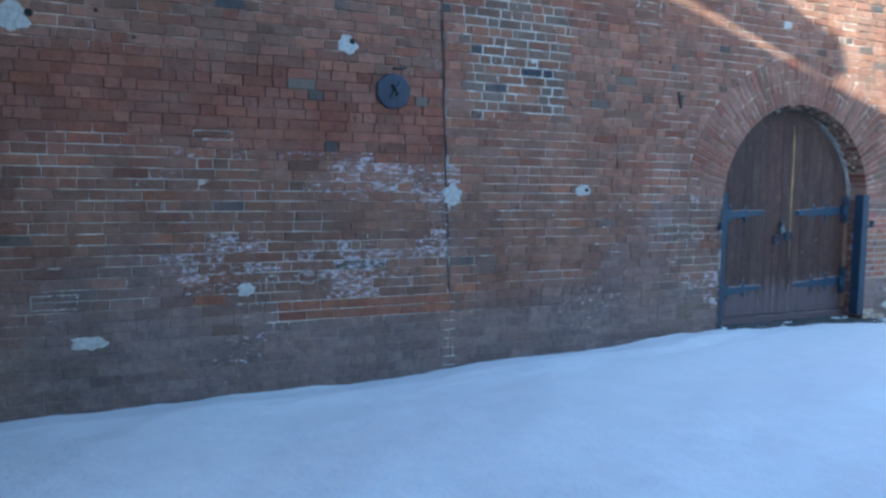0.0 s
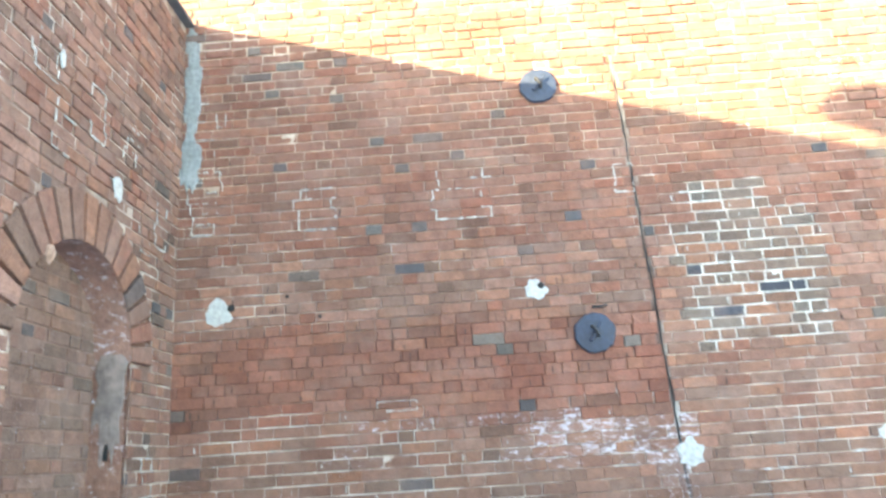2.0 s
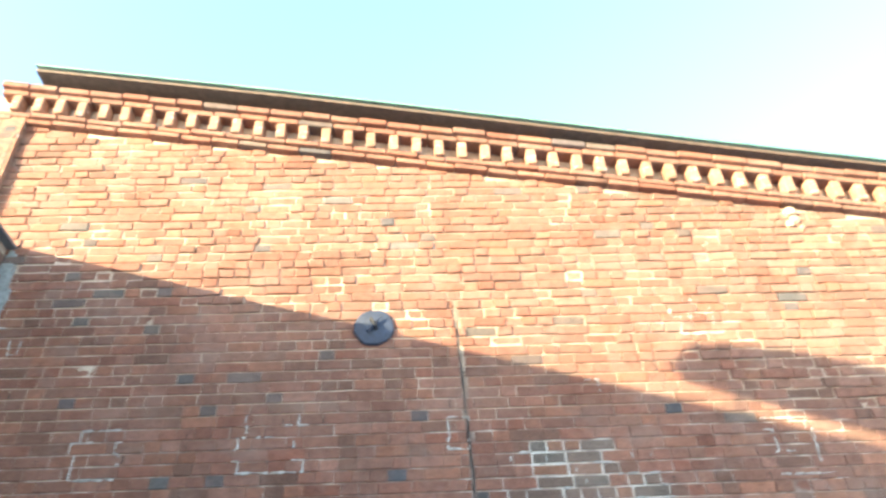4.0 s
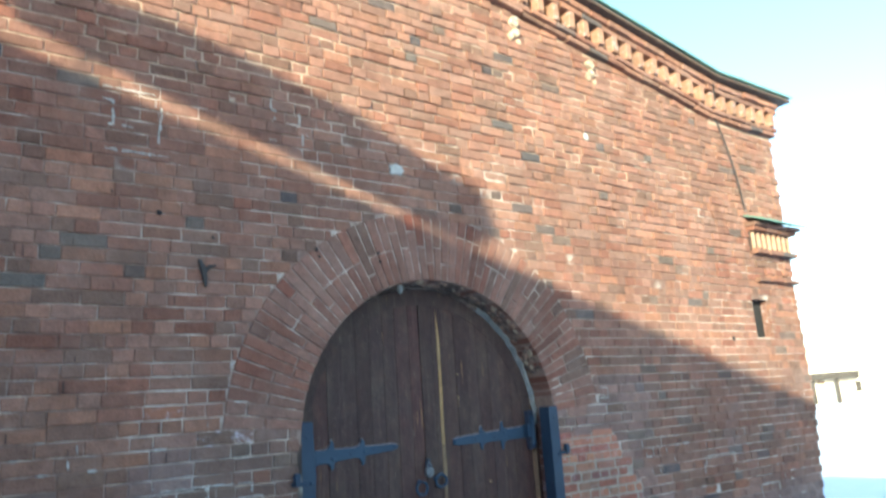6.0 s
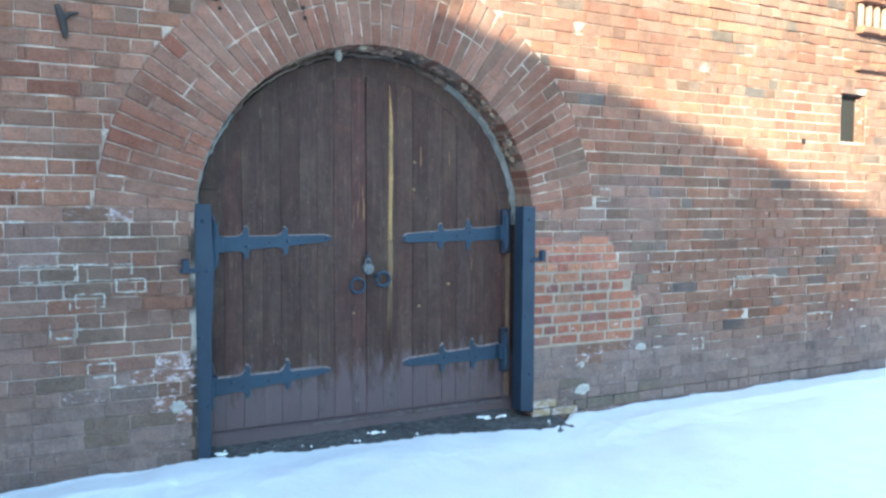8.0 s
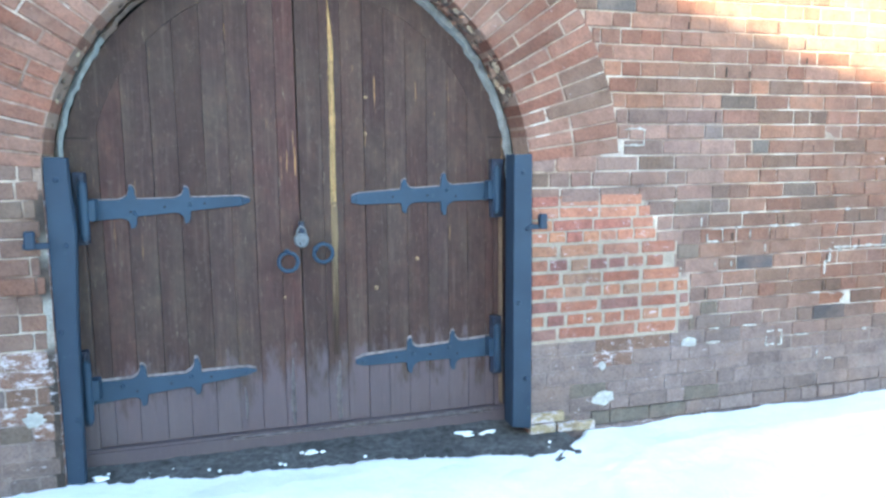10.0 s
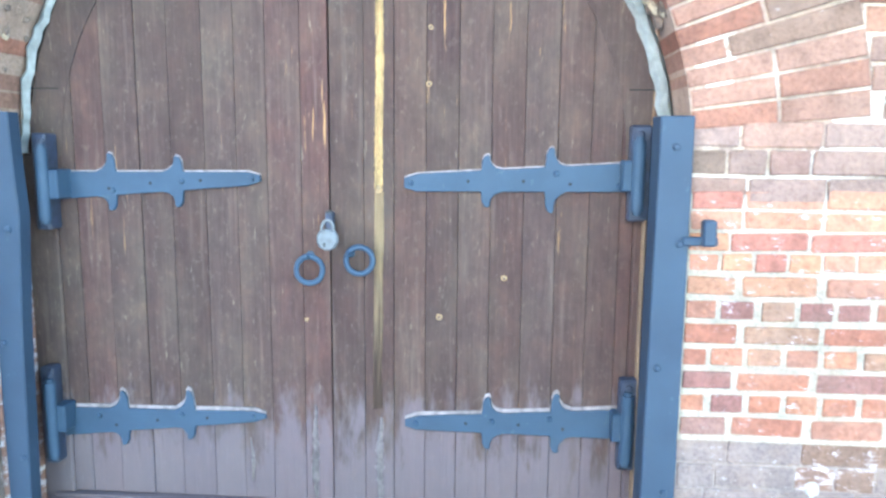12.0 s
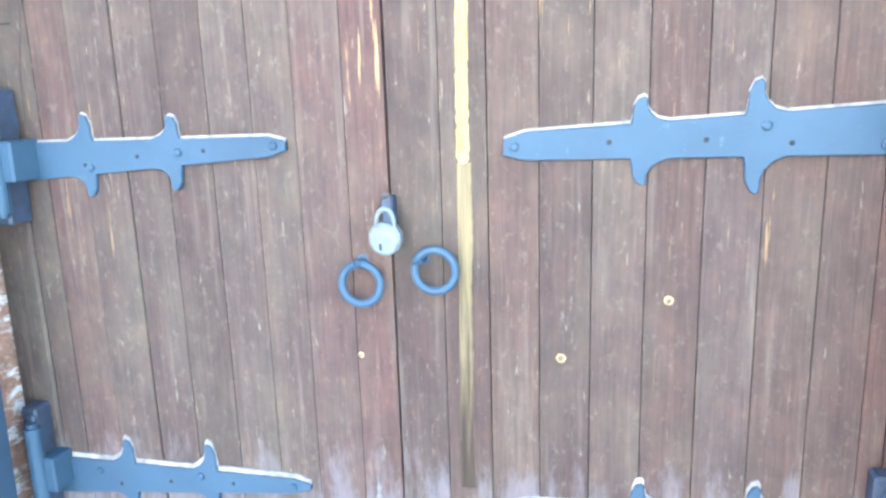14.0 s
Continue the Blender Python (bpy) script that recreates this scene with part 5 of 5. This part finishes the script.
def courses(u0, u1, z0, z1, gaps, rg2, ch=CH, long=0.238, short=0.120):
    """The bricks of a face: (start, end, bottom, top). gaps(z) gives what each course leaves out."""
    z, n4 = z0, 0
    while z < z1:
        h = ch
        cut = sorted(gaps(z + h / 2))
        u = u0 - rg2.uniform(0, long)
        while u < u1:
            w = long if rg2.random() < ((0.78 if n4 % 2 else 0.45) if z < 1.9 else 0.40) else short
            w *= rg2.uniform(0.95, 1.05)
            pieces = [(max(u0, u), min(u1, u + w))]
            for a, b2 in cut:
                pieces = [q for s, e in pieces for q in ((s, min(e, a)), (max(s, b2), e)) if q[1] - q[0] > 0.035]
            for s, e in pieces:
                if e - s > 0.035:
                    yield s, e - JOINT, z, z + h - JOINT
            u += w
        z += h
        n4 += 1


def main_gaps(z):
    out2 = []
    if z < ZC + 0.12:
        out2.append((-HALF - 0.006 - 0.020 * abs(math.sin(z * 53)), HALF + 0.004))
    elif z < ZC + R_OUT:
        r = math.sqrt(R_OUT**2 - (z - ZC) ** 2)
        out2.append((-r - 0.004, r + 0.012))
    if SLIT[2] - 0.03 < z < SLIT[3] + 0.03:
        out2.append((SLIT[0], SLIT[1] + JOINT))
    if 0.425 < z < 1.212:
        out2.append((HALF, 1.84 if z > 1.08 else 1.90 if z > 0.95 else 2.03 if z > 0.73 else 2.12))
    if 0.5 < z < 4.6:
        out2.append((crack_x(z) - 0.006, crack_x(z) + 0.016))
    out2.append((edge_x(z) + 0.02 * math.sin(z * 37) + 0.012, 9))
    return out2


class Heap:
    """Bricks of one wall that are joined into one part."""

    def __init__(self):
        self.pts, self.quads, self.cols = [], [], []

    def add(self, pts, c):
        k = len(self.pts)
        self.pts += pts
        self.quads += [tuple(k + i for i in q) for q in QUADS]
        self.cols += [c] * len(pts)

    def make(self, parent, label):
        m2 = bpy.data.meshes.new("bricks")
        m2.from_pydata(self.pts, [], self.quads)
        m2.materials.append(M_BRICK)
        set_tint(m2, self.cols)
        ob = new("bricks", m2)
        ob.parent = parent
        return tagged(ob, label, kind="stuff")


def unit_brick(c, seed):
    """A brick of 1 x 1 (along, up) that the near pieces share."""
    rg2 = random.Random(seed)
    ring = []
    for su, sz in ((-1, -1), (1, -1), (1, 1), (-1, 1)):
        cu, cz = rg2.uniform(0.008, 0.04), rg2.uniform(0.03, 0.14)
        a, b2 = (su * 0.5, sz * (0.5 - cz)), (su * (0.5 - cu), sz * 0.5)
        ring += [a, b2] if su * sz > 0 else [b2, a]
    ring = [(u + rg2.uniform(-0.012, 0.012), z + rg2.uniform(-0.03, 0.03)) for u, z in ring]
    pts2 = [(u, 0.03, z) for u, z in ring] + [(u, 0.004, z) for u, z in ring] + [(u * 0.965, rg2.uniform(-0.001, 0.001), z * 0.88) for u, z in ring]
    m2 = bpy.data.meshes.new("brick")
    m2.from_pydata(pts2, [], [(l + i, l + (i + 1) % 8, l + 8 + (i + 1) % 8, l + 8 + i) for l in (0, 8) for i in range(8)] + [tuple(range(16, 24))])
    m2.materials.append(M_BRICK)
    set_tint(m2, [c] * len(pts2))
    return m2


def single_brick(pts, c, parent):
    """One brick of the wall as a piece of its own."""
    m2 = bpy.data.meshes.new("brick")
    m2.from_pydata(pts, [], QUADS)
    m2.materials.append(M_BRICK)
    set_tint(m2, [c] * len(pts))
    new("brick", m2).parent = parent


def near_brick(me2, u, z, w, h, y, turn=0.0):
    ob = new("brick", me2)
    ob.matrix_world = pose(u, y, z, 0, turn, 0) @ Matrix.Diagonal((w, 1, h, 1))
    ob.parent = wall_main


rg = random.Random(11)
SHARED = [[unit_brick((*brick_tint(x, z, random.Random(300 + 20 * k + i))[:3], (-0.28 if k in (1, 3, 4) else -0.12) + 0.03 * i), 700 + i) for i in range(9)] + [unit_brick((*lerp(TINT["grey"], TINT["brown"], 0.2 * k), -0.2), 790 + k)] for k, (x, z) in enumerate(((1.8, 0.15), (1.9, 0.8), (-1.6, 0.2), (-1.6, 1.0), (2.0, 1.35)))]
SALTY = [unit_brick((*lerp(TINT["brown"], TINT["pink"], 0.15 * i), 0.12 + 0.07 * i), 760 + i) for i in range(6)]
heap = Heap()
for a, b2, z0, z1 in courses(-9.3, 5.45, -0.40, 6.9, main_gaps, rg):
    cu, cz = (a + b2) / 2, (z0 + z1) / 2
    if cz > cornice_z(cu) - 0.09 or cz < wall_foot(cu) - 0.1:
        continue
    if (1.1 < cu < 2.25 or -1.85 < cu < -1.1) and cz < 1.46:
        kind = SHARED[0 if cz < 0.42 else 4 if cz > 1.2 else 1] if cu > 0 else SHARED[2 if cz < 0.5 else 3]
        if bloom_at(cu, cz) > 0.25:
            kind = SALTY
        grow = 1.05 if cz < 0.42 else 1.0
        near_brick(rg.choice(kind), cu, cz, (b2 - a) * rg.uniform(1.0, 1.03) * (0.5 + grow / 2), (z1 - z0) * rg.uniform(0.98, 1.06) * grow, rg.uniform(0.0, 0.004) if cz < 0.42 else rg.uniform(-0.003, 0.003), rg.uniform(-0.6, 0.6))
        continue
    band_here, rub = red_band(cu, cz) > 0.5, rubbed(cu, cz)
    high = cz > 3.3 - 0.2 * cu
    if in_patch(cu, cz):
        da, dz = -0.002, -0.002
    elif band_here:
        da, dz = (-0.0005 if rg.random() < 0.45 else 0.0048), 0.0050
    elif high:
        da, dz = 0.0015, 0.0
    else:
        da, dz = (0.0045 if rg.random() < 0.35 + 0.4 * rub else 0.0022), 0.0008 + 0.0030 * rub * rg.random()
    rough = 0.009 if high else 0.0028
    if rg.random() < 0.010:
        proud = -0.006
    else:
        proud = rg.uniform(-rough, rough)
    if cz < 0.36:
        proud = rg.uniform(-0.005, 0.0)
    if marked(cu, cz):
        proud = rg.uniform(0.0, 0.004)
    pts = brick_points(a - da, b2 + da, z0 - dz, z1 + dz, rg, proud, 2.2 if high else 0.8)
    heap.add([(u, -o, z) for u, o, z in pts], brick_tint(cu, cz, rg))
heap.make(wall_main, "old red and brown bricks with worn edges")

# newer repair beside the gate
FRESH = [unit_brick((*c, 0.08), 800 + i) for i, c in enumerate(((0.31, 0.14, 0.095), (0.25, 0.105, 0.075), (0.32, 0.165, 0.11), (0.20, 0.095, 0.085), (0.27, 0.13, 0.095), (0.24, 0.14, 0.10), (0.33, 0.155, 0.10), (0.21, 0.115, 0.10), (0.29, 0.12, 0.08), (0.37, 0.17, 0.115), (0.35, 0.175, 0.125), (0.39, 0.19, 0.12), (0.29, 0.12, 0.095), (0.36, 0.16, 0.11)))]
REPAIR = [(2.031, 0), (2.120, 1), (2.103, 0), (2.100, 1), (2.042, 0), (1.997, 1), (2.010, 0), (1.888, 1), (1.870, 0), (1.846, 0), (1.797, 0)]   # end and kind of each course


def repair_z(k):
    return 0.440 + (0.0752 * k if k < 7 else 0.5264 + 0.0640 * (k - 7))


bm = bmesh.new()
for k, (end, header) in enumerate(REPAIR):
    z, top = repair_z(k), k > 6
    u = HALF + 0.012
    first = True
    while u < end - 0.05:
        w = (0.092 if top else 0.098) if header else 0.226
        if first:
            w = rg.choice((0.07, 0.09)) if header else rg.uniform(0.09, 0.16)
        first = False
        w = end - u if end - u - w < 0.05 else w
        h = 0.0575 if k < 7 else 0.056
        near_brick(rg.choice(FRESH[9:] if top else FRESH[:9]), u + w / 2, z - 0.002 + h / 2 + rg.uniform(-0.002, 0.002), w * rg.uniform(0.95, 1.02), h * rg.uniform(0.93, 1.08), rg.uniform(-0.006, -0.001), rg.uniform(-1.2, 1.2))
        u += w + (0.009 if top else rg.uniform(0.013, 0.024))
    ragged = end + rg.uniform(0.002, 0.022)
    box_into(bm, HALF + 0.002, ragged, 0.0005, 0.02, z - 0.022, repair_z(k + 1) - 0.022, 0.0)
even_tint(part("repair_bed", bm, M_MORTAR, wall_main, "thick white mortar of the newer repair"), (0.335, 0.295, 0.25), -0.3)
# arch ring: two rows of bricks on end, the inner row running through the reveal


def voussoir(a0, a1, r0, r1, y0, y1, c, seed):
    rg2 = random.Random(seed)
    bm2 = bmesh.new()
    i0 = 0.005
    am = (a0 + a1) / 2
    pts = []
    for yy, ins in ((y1, 0.0), (y0 + 0.004, 0.0), (y0, i0)):
        for r, a in ((r0, a0), (r1, a0), (r1, a1), (r0, a1)):
            rr = r + (ins if r == r0 else -ins)
            aa = a + (ins / r if a < am else -ins / r)
            pts.append(bm2.verts.new((rr * math.cos(aa), yy + rg2.uniform(-0.001, 0.001), ZC + rr * math.sin(aa))))
    for q in QUADS:
        bm2.faces.new([pts[i] for i in q])
    bmesh.ops.recalc_face_normals(bm2, faces=bm2.faces)
    return even_tint(part("brick", bm2, M_BRICK, wall_main), c[:3], c[3])


n5 = 56
lo_a = radians(4.5)
for i in range(n5):
    a0, a1 = (lo_a + (math.pi - 2 * lo_a) * t / n5 for t in (i, i + 1))
    am = (a0 + a1) / 2
    x, z = 1.4 * math.cos(am), ZC + 1.4 * math.sin(am)
    mid = rg.choice((1.27, 1.395, 1.395, 1.52))
    for r0, r1 in ((HALF, mid - 0.006), (mid + 0.006, R_OUT)):
        q = rg.random()
        c = lerp(TINT["pink"], TINT["red"], rg.random()) if q < 0.8 else lerp(TINT["deep"], TINT["brown"], rg.random())
        kk = rg.uniform(0.8, 1.15)
        g = 0.0042 / r0
        y = rg.uniform(-0.004, 0.003)
        voussoir(a0 + g, a1 - g, r0 + (rg.uniform(0, 0.012) if r0 == HALF else 0), r1, y, 0.22 if r0 == HALF else 0.03, (c[0] * kk, c[1] * kk, c[2] * kk, -0.12), i * 7 + int(r0 * 10))
bm = bmesh.new()
prev = None
for i in range(61):
    a = math.pi * i / 60
    pr = [bm.verts.new((r * math.cos(a), yy, ZC + r * math.sin(a))) for r, yy in ((R_OUT + 0.01, 0.0065), (HALF + 0.004, 0.0065), (HALF + 0.004, 0.26))]
    if prev:
        for k in range(2):
            bm.faces.new((prev[k], prev[k + 1], pr[k + 1], pr[k]))
    prev = pr
bmesh.ops.recalc_face_normals(bm, faces=bm.faces)
even_tint(part("arch_bed", bm, M_MORTAR, wall_main), (0.28, 0.205, 0.17), -0.3)

# yellow-stained bricks at the foot of the right post
PALE = unit_brick((0.36, 0.29, 0.19, 0.4), 900)
for x, z, w in ((1.21, -0.045, 0.15), (1.235, 0.015, 0.20), (1.36, -0.05, 0.12), (1.47, -0.055, 0.10)):
    near_brick(PALE, x, z, w, 0.052, -0.022)

# side wall bricks
def side_gaps(z):
    if NZ0 < z < NSP:
        return [(-NY - NR, -NY + NR)]
    if NSP <= z < NSP + NR + 0.32:
        r = math.sqrt((NR + 0.32) ** 2 - (z - NSP) ** 2)
        return [(-NY - r, -NY + r)]
    return []


heap = Heap()
rg = random.Random(17)
for a, b2, z0, z1 in courses(0.012, 3.6, -0.40, TOP_LEFT - 0.02, side_gaps, rg):
    if z1 > TOP_LEFT:
        continue
    pts = [(XL + o, -u, z) for u, o, z in brick_points(a, b2, z0, z1, rg, rg.uniform(-0.010, 0.008))]
    if b2 < 2.9 and 0.5 < z0 < 3.1:
        single_brick(pts, brick_tint((a + b2) / 2, z0, rg, True), wall_side)
        continue
    heap.add(pts, brick_tint((a + b2) / 2, z0, rg, True))
for a, b2, z0, z1 in courses(-NY - NR, -NY + NR, NZ0, NSP + NR + 0.1, lambda z: [], rg):
    pts = brick_points(a, b2, z0, z1, rg, rg.uniform(-0.008, 0.006))
    c = brick_tint((a + b2) / 2, z0, rg, True)
    heap.add([(XL - 0.252 + o, -u, z) for u, o, z in pts], (*lerp(c[:3], TINT["grey"], 0.3), -0.05))
for i in range(17):
    a0, a1 = math.pi * i / 17 + 0.02, math.pi * (i + 1) / 17 - 0.02
    c = brick_tint(i * 0.3, 2.5, rg, True)
    pts = []
    for o, ins in ((-0.03, 0.0), (0.002, 0.0), (0.006, 0.008)):
        for r, a in ((NR, a0), (NR + 0.30, a0), (NR + 0.30, a1), (NR, a1)):
            rr, aa = r + (ins if r == NR else -ins), a + (0.01 if a == a0 else -0.01) * (ins > 0)
            pts.append((XL + o, NY + rr * math.cos(aa), NSP + rr * math.sin(aa)))
    heap.add(pts, c)
heap.make(wall_side, "red bricks with worn edges and open joints")
heap = Heap()
for a, b2, z0, z1 in courses(-10.2, -8.33, TOP_LEFT + 0.04, 6.6, lambda z: [], rg):
    heap.add([(u, -0.052 - o, z) for u, o, z in brick_points(a, b2, z0, z1, rg, 0.012 + rg.uniform(-0.004, 0.006), 1.5)], brick_tint(2.5, 4.0, rg, True))
heap.make(tower, "sunlit red bricks")
for i, (y, z, w, h) in enumerate(((-1.02, 3.28, 0.14, 0.18), (-1.75, 3.8, 0.06, 0.12))):
    b4 = blob(0, 0, w, h, 0.0, 0.01, 90 + i)
    bmesh.ops.transform(b4, matrix=pose(XL + 0.006, y, z, 0, 0, 90), verts=b4.verts)
    tagged(mesh_ob("mortar_patch", b4, M_WHITE), "pale lump of lime mortar smeared on the brick wall", "mortar patch", "mortar patches")
for i, (x, z, w, h) in enumerate(((-7.99, 4.55, 0.16, 1.0), (-8.0, 3.9, 0.20, 0.55), (-8.02, 5.0, 0.12, 0.3))):
    tagged(mesh_ob("render_patch", blob(x, z, w, h, 0.002, 0.010, 190 + i, 30), M_PLASTER), "grey cement render smeared down the inner corner", "render patch", "render patches")
tagged(mesh_ob("broken_brick", blob(0, 0, 0.09, 0.14, 0.0, 0.06, 201, 9), M_BROKEN), "broken pale brick end under the niche arch", "brick").matrix_world = pose(XL - 0.03, -1.70, 2.66, 10, 0, 90)
tagged(mesh_ob("wall_hook", tube([(XL - 0.01, -2.32, 4.22), (XL + 0.05, -2.30, 4.22), (XL + 0.06, -2.22, 4.22), (XL + 0.05, -2.16, 4.20)], [0.02, 0.02, 0.014, 0.01], 7), M_RUST), "blackened iron stub in the side wall", "hook")
